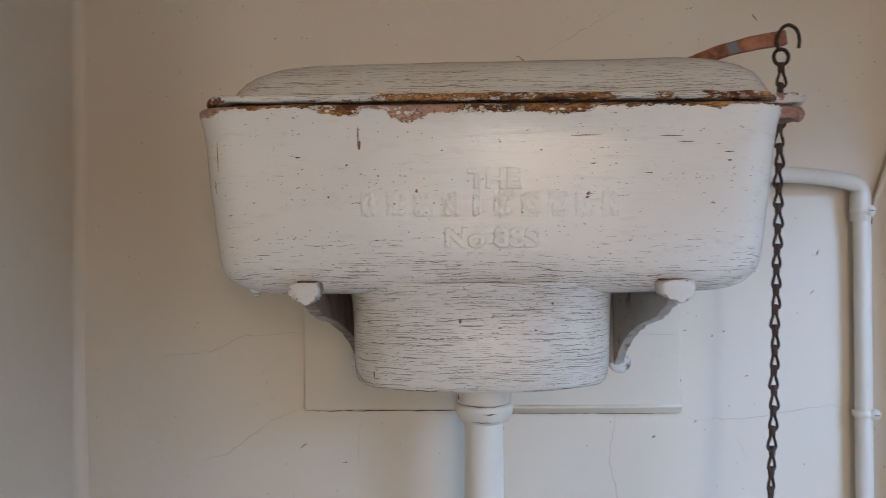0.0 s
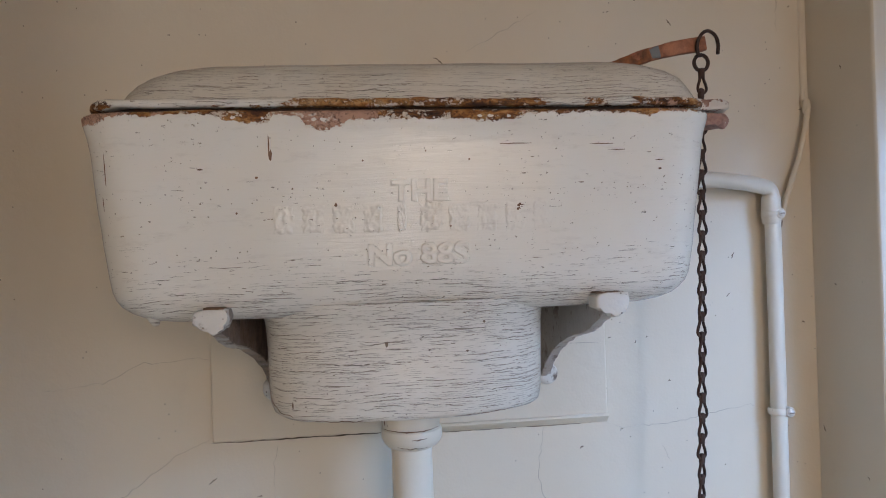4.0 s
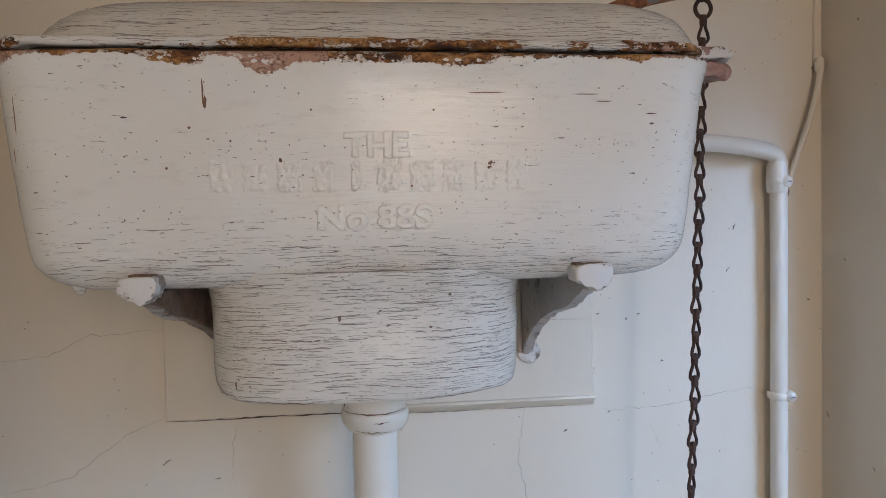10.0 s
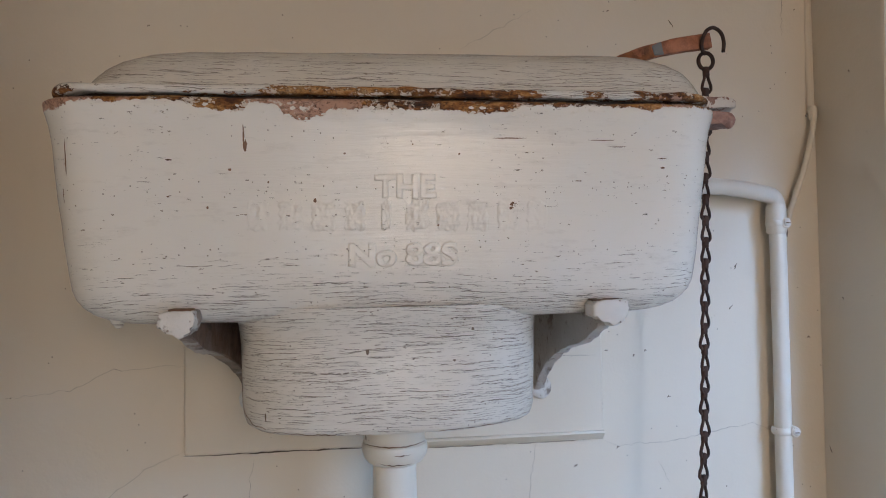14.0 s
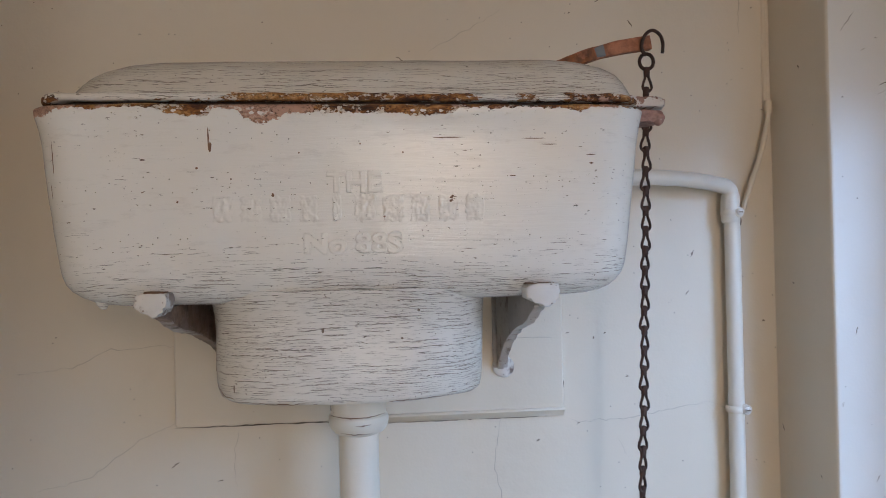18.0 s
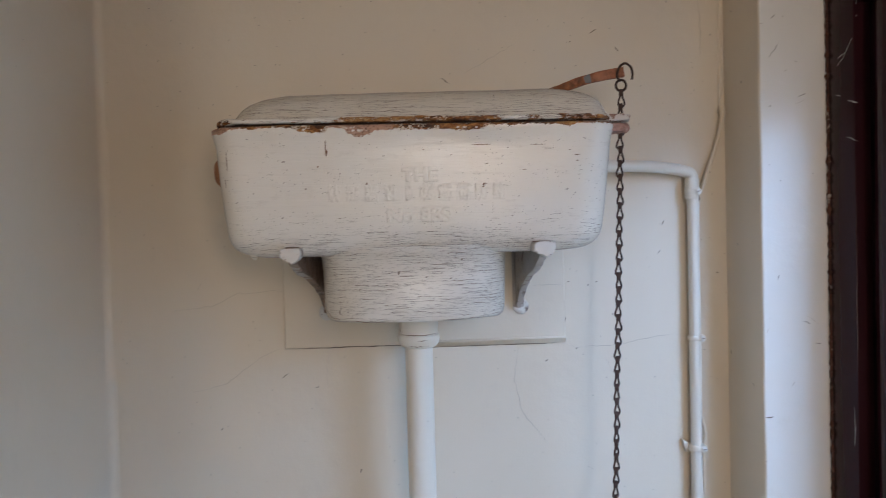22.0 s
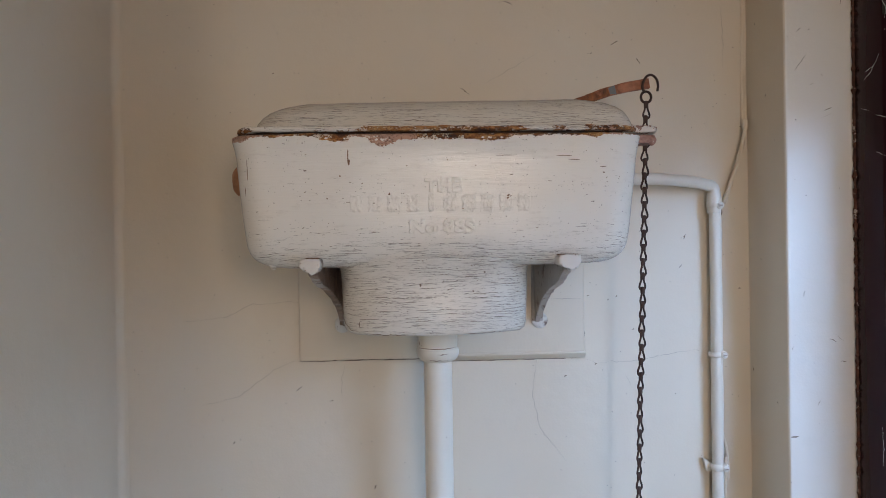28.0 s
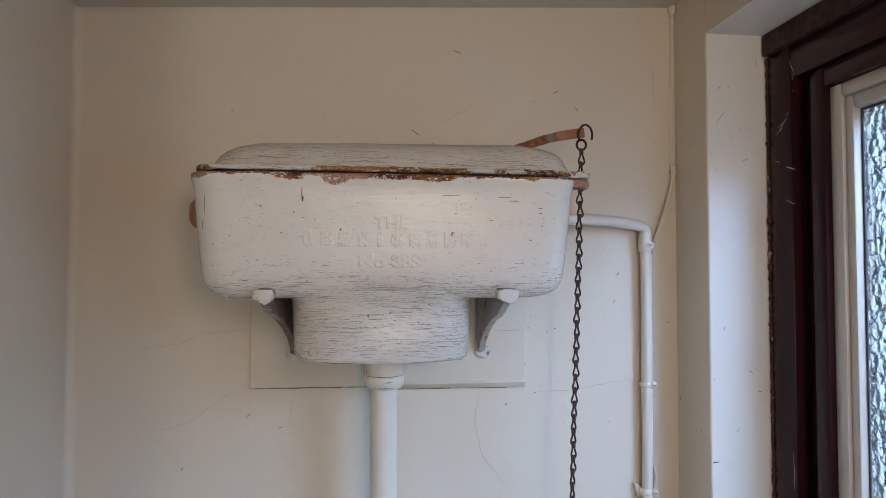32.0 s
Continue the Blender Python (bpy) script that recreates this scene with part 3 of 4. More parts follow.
# scuffs on the paler reveal and on the cream face beside it
for i, (x, z, size, lean) in enumerate(((0.607, 2.340, 0.014, 82), (0.542, 2.295, 0.009, 50), (0.524, 2.285, 0.003, 10), (0.558, 2.296, 0.003, 30), (0.577, 2.228, 0.003, 0), (0.561, 2.215, 0.006, 20), (0.586, 2.178, 0.014, 24),
                                         (0.536, 2.162, 0.003, 0), (0.527, 1.825, 0.006, 70), (0.588, 1.835, 0.012, -20), (0.605, 1.803, 0.009, -8), (0.566, 1.742, 0.010, 60), (0.545, 1.905, 0.008, 75))):
    c, d = math.cos(radians(lean)) * size / 2, math.sin(radians(lean)) * size / 2
    part("scuff", hairline([(x - c, z - d), (x, z + 0.0006), (x + c, z + d)], 0.0014, GOUGE, y=WIN[1] - 0.0006, seed=120 + i, step=0.002, wobble=0.0012), CRACK if i % 3 == 2 else GOUGE, wall_window, smooth=False)
for i, (y, z, size) in enumerate(((-0.012, 1.776, 0.008), (-0.083, 1.737, 0.005), (-0.040, 1.955, 0.003), (-0.060, 2.210, 0.004), (-0.030, 2.330, 0.005))):
    bm = hairline([(y - size * 0.3, z - size / 2), (y, z), (y + size * 0.3, z + size / 2)], 0.0020, GOUGE, seed=150 + i, step=0.002, wobble=0.0015)
    for v in bm.verts:
        v.co = Vector((RIGHT - 0.0014 + v.co.y, v.co.x, v.co.z))
    part("scuff", bm, GOUGE, wall_window, smooth=False)

# ---- the board behind the cistern ----
bm = box(-0.211, 0.243, -0.0085, -0.0003, 1.806, 2.115, 0.0030, 3)
board = solid("backing_board", bm, CREAM, "thin painted board fixed to the wall behind the cistern", "board")
part("lower_edge", uneven(slab([(-0.0004, 1.8010), (-0.0050, 1.8010), (-0.0138, 1.8098), (-0.0128, 1.8122), (-0.0004, 1.8122)], 0.223, "x", 0.02, 0.0008), 0.0006, 60), CREAM, board)
part("crack", hairline([(-0.211, 1.8062), (-0.15, 1.8064), (-0.08, 1.8063), (0.02, 1.8064)], 0.0018, GOUGE, y=-0.0085, wobble=0.0010, seed=5), GAPLINE, board, smooth=False)
part("crack", hairline([(0.02, 1.8000), (0.1, 1.8002), (0.18, 1.8001), (0.24, 1.8004)], 0.0020, GOUGE, y=-0.0004, wobble=0.0010, seed=15), GAPLINE, board, smooth=False)
part("crack", hairline([(-0.2113, 1.952), (-0.2116, 1.90), (-0.2112, 1.85), (-0.2114, 1.808)], 0.0011, CRACK, y=-0.0005, wobble=0.0006, seed=16), CRACK, board, smooth=False)
# the right edge's shading, drawn in as a thin tan line
part("crack", hairline([(0.2405, 1.958), (0.2407, 1.90), (0.2404, 1.85), (0.2436, 1.806)], 0.0009, CRACK, y=-0.0005, wobble=0.0006, seed=17), CRACK, board, smooth=False)
part("crack", hairline([(0.185, 1.897), (0.238, 1.896)], 0.0009, CRACK, y=-0.0085, wobble=0.0006, seed=6), CRACK, board, smooth=False)

# ---- cistern ----
cistern = thing("toilet_cistern", (0, -0.12, 1.875), "old white cast-iron high-level cistern, paint cracked and rim rusting", "cistern")
PROFILE = (   # z, half width, front, back, corner radius
    (2.1185, 0.2480, -0.2420, -0.014, 0.036), (2.1212, 0.2525, -0.2470, -0.012, 0.037), (2.1220, 0.2572, -0.2508, -0.010, 0.038), (2.1205, 0.2600, -0.2530, -0.010, 0.039), (2.1160, 0.2595, -0.2527, -0.011, 0.039),
    (2.1105, 0.2578, -0.2512, -0.013, 0.038), (2.1050, 0.2568, -0.2497, -0.015, 0.038), (2.0960, 0.2560, -0.2480, -0.016, 0.038),
    (2.0800, 0.2550, -0.2462, -0.016, 0.038), (2.0600, 0.2536, -0.2440, -0.016, 0.038), (2.0400, 0.2520, -0.2420, -0.016, 0.038), (2.0200, 0.2503, -0.2400, -0.017, 0.038),
    (2.0050, 0.2488, -0.2386, -0.017, 0.038), (1.9950, 0.2477, -0.2374, -0.018, 0.038), (1.9850, 0.2462, -0.2356, -0.019, 0.038), (1.9780, 0.2443, -0.2334, -0.021, 0.039),
    (1.9720, 0.2410, -0.2300, -0.025, 0.041), (1.9665, 0.2360, -0.2250, -0.030, 0.043), (1.9625, 0.2292, -0.2185, -0.036, 0.044), (1.9595, 0.2200, -0.2100, -0.044, 0.044), (1.9580, 0.2070, -0.1985, -0.053, 0.042), (1.9575, 0.1850, -0.1830, -0.062, 0.040), (1.9580, 0.12, -0.15, -0.08, 0.03),
)
rings = []
for i in range(len(PROFILE) - 1):
    for j in range(3):
        q = [a + (b - a) * j / 3 for a, b in zip(PROFILE[i], PROFILE[i + 1])]
        rings.append(plan_ring(q[1], q[2], q[3], q[4], q[0], cx=0.002, k=200))
rings.append(plan_ring(PROFILE[-1][1], PROFILE[-1][2], PROFILE[-1][3], PROFILE[-1][4], PROFILE[-1][0], cx=0.002, k=200))
bm = uneven(loft(rings), 0.0010, 16.0)
uneven(bm, 0.0004, 70.0, 3.0)
from mathutils.bvhtree import BVHTree
FACE = BVHTree.FromBMesh(bm)
body = part("body", bm, BODY, cistern, sharp=75)


def face_y(x, z, tree=None):
    """The front of the cistern at x, z."""
    hit = (tree or FACE).ray_cast(Vector((x, -1.0, z)), Vector((0, 1, 0)))[0]
    return hit.y if hit else -0.24


def drape(bm, proud, tree=None):
    """Lay a mesh that was drawn flat (its own depth in y) on the cistern's front."""
    for v in bm.verts:
        v.co.y = face_y(v.co.x, v.co.z, tree) - proud + v.co.y
    return bm


# seam between body and lid
part("seam", loft([plan_ring(0.2470, -0.2405, -0.014, 0.036, z, cx=0.002, k=120) for z in (2.119, 2.130)]), RUSTGAP, cistern, "dark rusty seam under the lid")
# the well below the tank
rings = [oval_ring(a, b, cy, z, p, -0.0035) for z, a, b, cy, p in (
    (1.8715, 0.085, 0.070, -0.128, 2.6), (1.8695, 0.1125, 0.087, -0.128, 2.7), (1.8703, 0.1195, 0.0910, -0.128, 2.8), (1.8735, 0.1233, 0.0938, -0.128, 2.9), (1.8800, 0.1253, 0.0952, -0.128, 2.9),
    (1.8900, 0.1261, 0.0962, -0.128, 2.9), (1.9050, 0.1265, 0.0966, -0.128, 2.9), (1.9210, 0.1268, 0.0970, -0.128, 2.9), (1.9360, 0.1273, 0.0978, -0.128, 2.9),
    (1.9460, 0.1278, 0.0992, -0.128, 2.9), (1.9540, 0.1288, 0.1025, -0.127, 2.9), (1.9610, 0.1305, 0.1072, -0.126, 3.0), (1.9690, 0.1330, 0.1098, -0.126, 3.0))]
fine = []
for a, b in zip(rings, rings[1:]):
    fine += [[tuple(p[i] + (q[i] - p[i]) * j / 3 for i in range(3)) for p, q in zip(a, b)] for j in range(3)]
bm = uneven(loft(fine + [rings[-1]]), 0.0013, 22.0, 7.0)
WELL = BVHTree.FromBMesh(bm)
part("well", bm, BOWL, cistern, "rounded well with level cracks in its paint", sharp=75)
# lid: flat flange and domed top
lid = part("lid_flange", uneven(loft([plan_ring(a, yf, -0.010, 0.036, z, cx=0.003, k=260) for z, a, yf in (
    (2.1264, 0.2400, -0.2360), (2.1252, 0.2505, -0.2477), (2.1256, 0.2532, -0.2510), (2.1274, 0.2542, -0.2520), (2.1296, 0.2542, -0.2520), (2.1309, 0.2536, -0.2515), (2.1317, 0.2520, -0.2495), (2.1322, 0.246, -0.242), (2.1326, 0.20, -0.2))]), 0.0016, 62.0, 2.0), LIDRIM, cistern, "rusty flaking lid edge", sharp=80)
DOME = ((2.1345, 0.2500, -0.2470, 0.036), (2.1372, 0.2495, -0.2445, 0.037), (2.1420, 0.2484, -0.2420, 0.040), (2.1480, 0.2465, -0.2390, 0.043), (2.1545, 0.2432, -0.2345, 0.046), (2.1605, 0.2380, -0.2285, 0.050),
        (2.1660, 0.2300, -0.2195, 0.053), (2.1705, 0.2180, -0.2070, 0.054), (2.1725, 0.195, -0.180, 0.045), (2.1730, 0.10, -0.13, 0.02))
rings = []
for p, q in zip(DOME, DOME[1:]):
    for j in range(3):
        m = [a + (b - a) * j / 3 for a, b in zip(p, q)]
        z = 2.1302 + (m[0] - 2.1345) * 1.11
        rings.append([(x, y, h + 0.016 * x * min(1.0, (h - 2.1302) / 0.02)) for x, y, h in plan_ring(m[1] - 0.0065, m[2], -0.022, m[3], z, cx=0.0120, k=180)])
part("lid_dome", uneven(loft(rings), 0.0010, 20.0, 4.0), LIDP, cistern, "domed lid with weathered brush marks", sharp=75)


def ear(z0, z1, reach):
    """A rounded lug of the casting, with a notch for the chain."""
    out = [(0.235, -0.232)]
    out += [(reach - 0.017 + 0.017 * math.sin(radians(a)), -0.212 - 0.017 * math.cos(radians(a))) for a in range(0, 181, 20)]
    out += [(reach - 0.030, -0.192), (0.235, -0.170)]
    bm = bmesh.new()
    a = [bm.verts.new((x, y, z0)) for x, y in out]
    b = [bm.verts.new((x, y, z1)) for x, y in out]
    fs = [bm.faces.new(a), bm.faces.new(b)]
    fs += [bm.faces.new((a[i], a[(i + 1) % len(a)], b[(i + 1) % len(a)], b[i])) for i in range(len(a))]
    bmesh.ops.bevel(bm, geom=list(set(fs[0].edges) | set(fs[1].edges)), offset=(z1 - z0) * 0.38, segments=3, affect="EDGES", profile=0.5)
    bmesh.ops.subdivide_edges(bm, edges=bm.edges, cuts=2, use_grid_fill=True)
    return uneven(uneven(bm, 0.0036, 60, z0 * 40), 0.0013, 190, 1.0)


part("lid_lug", ear(2.1258, 2.1350, 0.2875), EARWHITE, cistern, "lug of flaked white over pink primer")
part("body_lug", ear(2.1120, 2.1235, 0.2830), EAR, cistern, "lug of bare pink primer")
# bolt boss on the left side
bm = bmesh.new()
loft([[(x, -0.125 + r * math.cos(2 * math.pi * i / 32), 2.078 + r * math.sin(2 * math.pi * i / 32)) for i in range(32)] for x, r in ((-0.242, 0.0220), (-0.266, 0.0220), (-0.273, 0.0200), (-0.2775, 0.0150), (-0.2795, 0.006))], True, bm)
part("boss", uneven(bm, 0.001, 50), KNOB, cistern, "rusty brown round boss")
# paint runs hanging from the lower corner
part("paint_drip", uneven(turned(-0.212, -0.203, ((1.9560, 0.0007), (1.9572, 0.0026), (1.9600, 0.0046), (1.966, 0.0075), (1.972, 0.006))), 0.001, 200), BOWL, cistern)

# raised lettering
def lettering(text, x0, x1, z0, z1):
    data = bpy.data.curves.new("lettering", "FONT")
    data.body, data.extrude, data.bevel_depth, data.bevel_resolution = text, 0.01, 0.055, 2
    data.resolution_u = 4
    ob = bpy.data.objects.new("lettering", data)
    scene.collection.objects.link(ob)
    bpy.context.view_layer.update()
    bm = bmesh.new()
    bm.from_mesh(ob.evaluated_get(bpy.context.evaluated_depsgraph_get()).to_mesh())
    bpy.data.objects.remove(ob)
    xs, ys = [v.co.x for v in bm.verts], [v.co.y for v in bm.verts]
    ax, bx, ay, by = min(xs), max(xs), min(ys), max(ys)
    for v in bm.verts:
        v.co = Vector((x0 + (v.co.x - ax) / (bx - ax) * (x1 - x0), -v.co.z * 0.012, z0 + (v.co.y - ay) / (by - ay) * (z1 - z0)))
    for v in bm.verts:
        shift = noise.noise_vector(v.co * 190)
        v.co += Vector((0.0010 * shift.x, 0.0005 * shift.y, 0.0010 * shift.z))
    return bm


part("lettering", drape(lettering("THE", -0.0185, 0.0275, 2.0500, 2.0680), 0.0002), BODY, cistern, "raised letters painted over", sharp=50)
part("lettering", drape(lettering("No 88S", -0.038, 0.044, 1.9990, 2.0175), 0.0002), BODY, cistern, "raised letters painted over", sharp=50)


def raised_block(x, z, w, h, seed):
    """A low worn block under many coats of paint."""
    k = 26
    b = bmesh.new()
    grid = [[b.verts.new(((i / k - 0.5) * w * 1.2, 0, (j / k - 0.5) * h * 1.2)) for j in range(k + 1)] for i in range(k + 1)]
    for i in range(k):
        for j in range(k):
            b.faces.new((grid[i][j], grid[i + 1][j], grid[i + 1][j + 1], grid[i][j + 1]))
    for v in b.verts:
        u = max(abs(v.co.x) / (w * 0.5), abs(v.co.z) / (h * 0.5))
        rise = max(0.0, min(1.0, (1.20 + 0.25 * noise.noise((v.co.x * 300, v.co.z * 300, seed)) - u) / 0.34))
        worn = 0.55 + 0.9 * noise.noise((v.co.x * 260 + seed * 9, v.co.z * 190, seed)) + 0.5 * noise.noise((v.co.x * 600 + seed * 5, v.co.z * 600, 3))
        v.co.y = 0.0004 - 0.0012 * rise * (0.35 + 0.65 * max(0.0, min(1.5, worn)))
    bmesh.ops.translate(b, vec=(x, 0, z), verts=b.verts)
    return drape(b, 0.0)


# the maker's word: plain raised blocks, thick with paint
X0, PITCH = -0.1030, 0.0232
rnd = random.Random(12)
for i, wide in enumerate((15, 16, 16, 14, 7, 16, 16, 15, 16, 16)):
    part("raised_mark", raised_block(X0 + PITCH * i, 2.0375 + rnd.uniform(-0.0006, 0.0006), wide * 0.001, 0.0205 + rnd.uniform(-0.001, 0.001), i), BODY, cistern, sharp=80)


def chip(x, z, w, h, seed, tree=None):
    """An irregular flake of missing paint."""
    rnd = random.Random(seed)
    k = 14
    bm = bmesh.new()
    rim = [bm.verts.new((x + w / 2 * math.cos(2 * math.pi * i / k) * rnd.uniform(0.6, 1.1), 0, z + h / 2 * math.sin(2 * math.pi * i / k) * rnd.uniform(0.6, 1.1))) for i in range(k)]
    mid = bm.verts.new((x, 0, z))
    for i in range(k):
        bm.faces.new((mid, rim[i], rim[(i + 1) % k]))
    return drape(bm, 0.0004, tree)


def flake(x, z, w, seed, proud):
    """A curled scale of paint standing off the rim."""
    rnd = random.Random(seed)
    k = 9
    bm = bmesh.new()
    rim = [bm.verts.new((x + w / 2 * math.cos(2 * math.pi * i / k) * rnd.uniform(0.6, 1.1), -rnd.uniform(0.0, 0.0008), z + w * 0.32 * math.sin(2 * math.pi * i / k) * rnd.uniform(0.5, 1.1))) for i in range(k)]
    mid = bm.verts.new((x, -0.0004, z))
    for i in range(k):
        bm.faces.new((mid, rim[i], rim[(i + 1) % k]))
    return drape(bm, proud)


rnd = random.Random(21)
FLAKE = Nodes("paint_scale", 0.5).done((0.72, 0.68, 0.61))
for i in range(60):
    x = rnd.triangular(-0.235, 0.245, 0.08)
    part("paint_flake", flake(x, 2.1165 - abs(rnd.gauss(0, 0.0045)), rnd.uniform(0.002, 0.0055), i, 0.0005), FLAKE, cistern, smooth=False)

CHIPS = (   # x, z, width, height
    (-0.1117, 2.0960, 0.0013, 0.018), (-0.1108, 2.0880, 0.0036, 0.010), (0.087, 2.0455, 0.0062, 0.0042), (0.0855, 2.0425, 0.004, 0.003), (-0.062, 2.049, 0.0030, 0.0036), (-0.122, 2.071, 0.0026, 0.0024),
    (-0.164, 2.078, 0.0052, 0.0014), (-0.095, 2.062, 0.0018, 0.0022), (-0.165, 2.052, 0.003, 0.001), (0.206, 2.073, 0.0040, 0.0018), (0.138, 2.063, 0.0060, 0.0009), (0.084, 2.095, 0.028, 0.0011),
    (-0.2345, 2.079, 0.0012, 0.030), (-0.2385, 2.055, 0.0010, 0.014), (-0.138, 2.044, 0.0022, 0.0022), (0.205, 2.080, 0.0085, 0.0010), (0.029, 2.030, 0.002, 0.002), (0.156, 2.094, 0.022, 0.0009), (0.17, 2.089, 0.018, 0.0008),
    (0.045, 2.083, 0.002, 0.0018), (-0.04, 2.083, 0.0018, 0.0018), (0.01, 2.09, 0.0016, 0.0016),
)
for i, (x, z, w, h) in enumerate(CHIPS):
    part("chip", chip(x, z, w, h, i), CHIP, cistern, smooth=False)
for i, (x, z, w, h) in enumerate(((-0.025, 1.935, 0.0030, 0.0050), (0.057, 1.950, 0.0028, 0.0028), (0.042, 1.926, 0.0030, 0.0022), (-0.104, 1.884, 0.0016, 0.008))):
    part("chip", chip(x, z, w, h, 50 + i, WELL), GOUGE, cistern, smooth=False)

for i, (pts, w) in enumerate((([(-0.1275, 1.915), (-0.1265, 1.898), (-0.1285, 1.893), (-0.1245, 1.884), (-0.116, 1.8765), (-0.104, 1.8735)], 0.0016), ([(-0.098, 1.8725), (-0.07, 1.8712), (-0.03, 1.8706)], 0.0010), ([(0.03, 1.8708), (0.07, 1.8716), (0.095, 1.8735)], 0.0008))):
    part("flaked_line", drape(hairline(pts, w, CHIP, seed=90 + i, step=0.003, wobble=0.0016), 0.0003, WELL), CHIP, cistern, "dark broken line in the paint", smooth=False)

# ---- brackets ----
def bracket(x, side, web, dx):
    base = thing("cistern_bracket", (x, -0.02, 1.86), "cast-iron wall bracket, flaking white over rust, under the cistern", "bracket", "brackets under the cistern")
    under_line = [(-0.236, 1.953), (-0.217, 1.945), (-0.182, 1.932), (-0.150, 1.925), (-0.115, 1.916), (-0.086, 1.906), (-0.060, 1.894), (-0.038, 1.880), (-0.024, 1.868)]
    rnd = random.Random(int(x * 1000))
    under_line = [(p.x, p.y + (0.004 if side < 0 else 0.0015) + rnd.uniform(-0.0007, 0.0007)) for p in smooth_line([(y, z, 0) for y, z in under_line], 6)]
    outline = list(under_line) + [(-0.012, 1.860), (-0.012, 1.957), (-0.12, 1.957), (-0.212, 1.957)]
    def splay(bm):
        for v in bm.verts:
            v.co.x += dx * (v.co.y + 0.236) / 0.224
        return bm
    part("web", splay(uneven(slab(outline, 0.008, "x", x - 0.0040, 0.0015), 0.0008, 60, x)), web, base, "rust-stained web with its shade painted in" if side < 0 else "white-painted web")
    rim = [(y, z - 0.0016) for y, z in under_line[3:]] + [(y, z + 0.0022) for y, z in under_line[:2:-1]]
    part("flange", splay(uneven(uneven(slab(rim, 0.0095, "x", x - 0.0060 if side < 0 else x - 0.0040, 0.0012), 0.0012, 90, x), 0.0006, 240, x)), GRIMY if side < 0 else PALEWEB, base, "flaking painted flange under the web")
    lug = [(x - 0.0138, 1.9590), (x - 0.0138, 1.9670), (x - 0.0110, 1.9700), (x - 0.004, 1.9710), (x + 0.008, 1.9712), (x + 0.0130, 1.9700), (x + 0.0140, 1.9640), (x + 0.0128, 1.9580), (x + 0.0095, 1.9560), (x + 0.0070, 1.9515), (x + 0.002, 1.9500), (x - 0.002, 1.9535), (x - 0.0060, 1.9560), (x - 0.0118, 1.9575)]
    part("lug", uneven(slab(lug, 0.020, "y", -0.2450, 0.0018), 0.0022, 70, x), BRACKET, base, "chipped white lug")
    part("rusty_top", uneven(box(x - 0.0128 + 0.004 * (1 - side), x + 0.0105, -0.2438, -0.2262, 1.9700, 1.9716, 0.0006), 0.0007, 130, x), CHIP, base, "rust along the top of the lug")
    part("back_plate", box(x + dx - 0.009, x + dx + 0.009, -0.014, -0.0087, 1.862, 1.957, 0.002), web, base)
    bm = bmesh.new()
    loft([[(x + dx + 0.0035 * side + r * math.cos(2 * math.pi * i / 28), y, 1.8635 + r * math.sin(2 * math.pi * i / 28)) for i in range(28)] for y, r in ((-0.0087, 0.0132), (-0.0105, 0.0130), (-0.0122, 0.0112), (-0.0128, 0.006))], True, bm)
    part("foot", uneven(bm, 0.0014, 90, x), BRACKET, base, "rounded foot clogged with paint")
    return base


bracket(-0.1605, -1, WEB_RUST_SHADE, 0.022)
bracket(0.1615, 1, PALEWEB, 0.004)

# ---- flush pipe ----
PX, PY = 0.0004, -0.122
flush = thing("flush_pipe", (PX, PY, 0), "cream painted iron flush pipe below the cistern", "pipe")
part("pipe", uneven(turned(PX, PY, [(z, 0.0198) for z in np.linspace(0.0, 1.830, 60)]), 0.0005, 30), PIPE, flush)
part("coupling", uneven(turned(PX + 0.0004, PY, ((1.878, 0.0284), (1.862, 0.0284), (1.8500, 0.0283), (1.8450, 0.0280), (1.8425, 0.0275), (1.8410, 0.0277), (1.8397, 0.0289), (1.8370, 0.0296), (1.8330, 0.0293),
     (1.8290, 0.0282), (1.8255, 0.0262), (1.8235, 0.0244), (1.8222, 0.0222), (1.8214, 0.0198))), 0.0011, 42), PIPE, flush, "thickly painted coupling nut", sharp=24)
for i, (pts, w) in enumerate((([(-0.0262, 1.8428), (-0.012, 1.8420), (0.002, 1.8418), (0.015, 1.8422), (0.0266, 1.8430)], 0.0014), ([(-0.001, 1.8345), (0.006, 1.8340), (0.013, 1.8352)], 0.0013), ([(-0.016, 1.8268), (-0.002, 1.8256), (0.014, 1.8262)], 0.0009), ([(-0.0262, 1.852), (-0.0256, 1.846)], 0.0016))):
    bm = hairline(pts, w, CHIP, seed=30 + i, step=0.002, wobble=0.0010)
    for v in bm.verts:
        r = 0.0302 if v.co.z > 1.830 else 0.0280
        v.co.y = PY - math.sqrt(max(r * r - (v.co.x - PX) ** 2, 1e-6))
    part("crack", bm, CHIP, flush, "dark crack in thick paint", smooth=False)

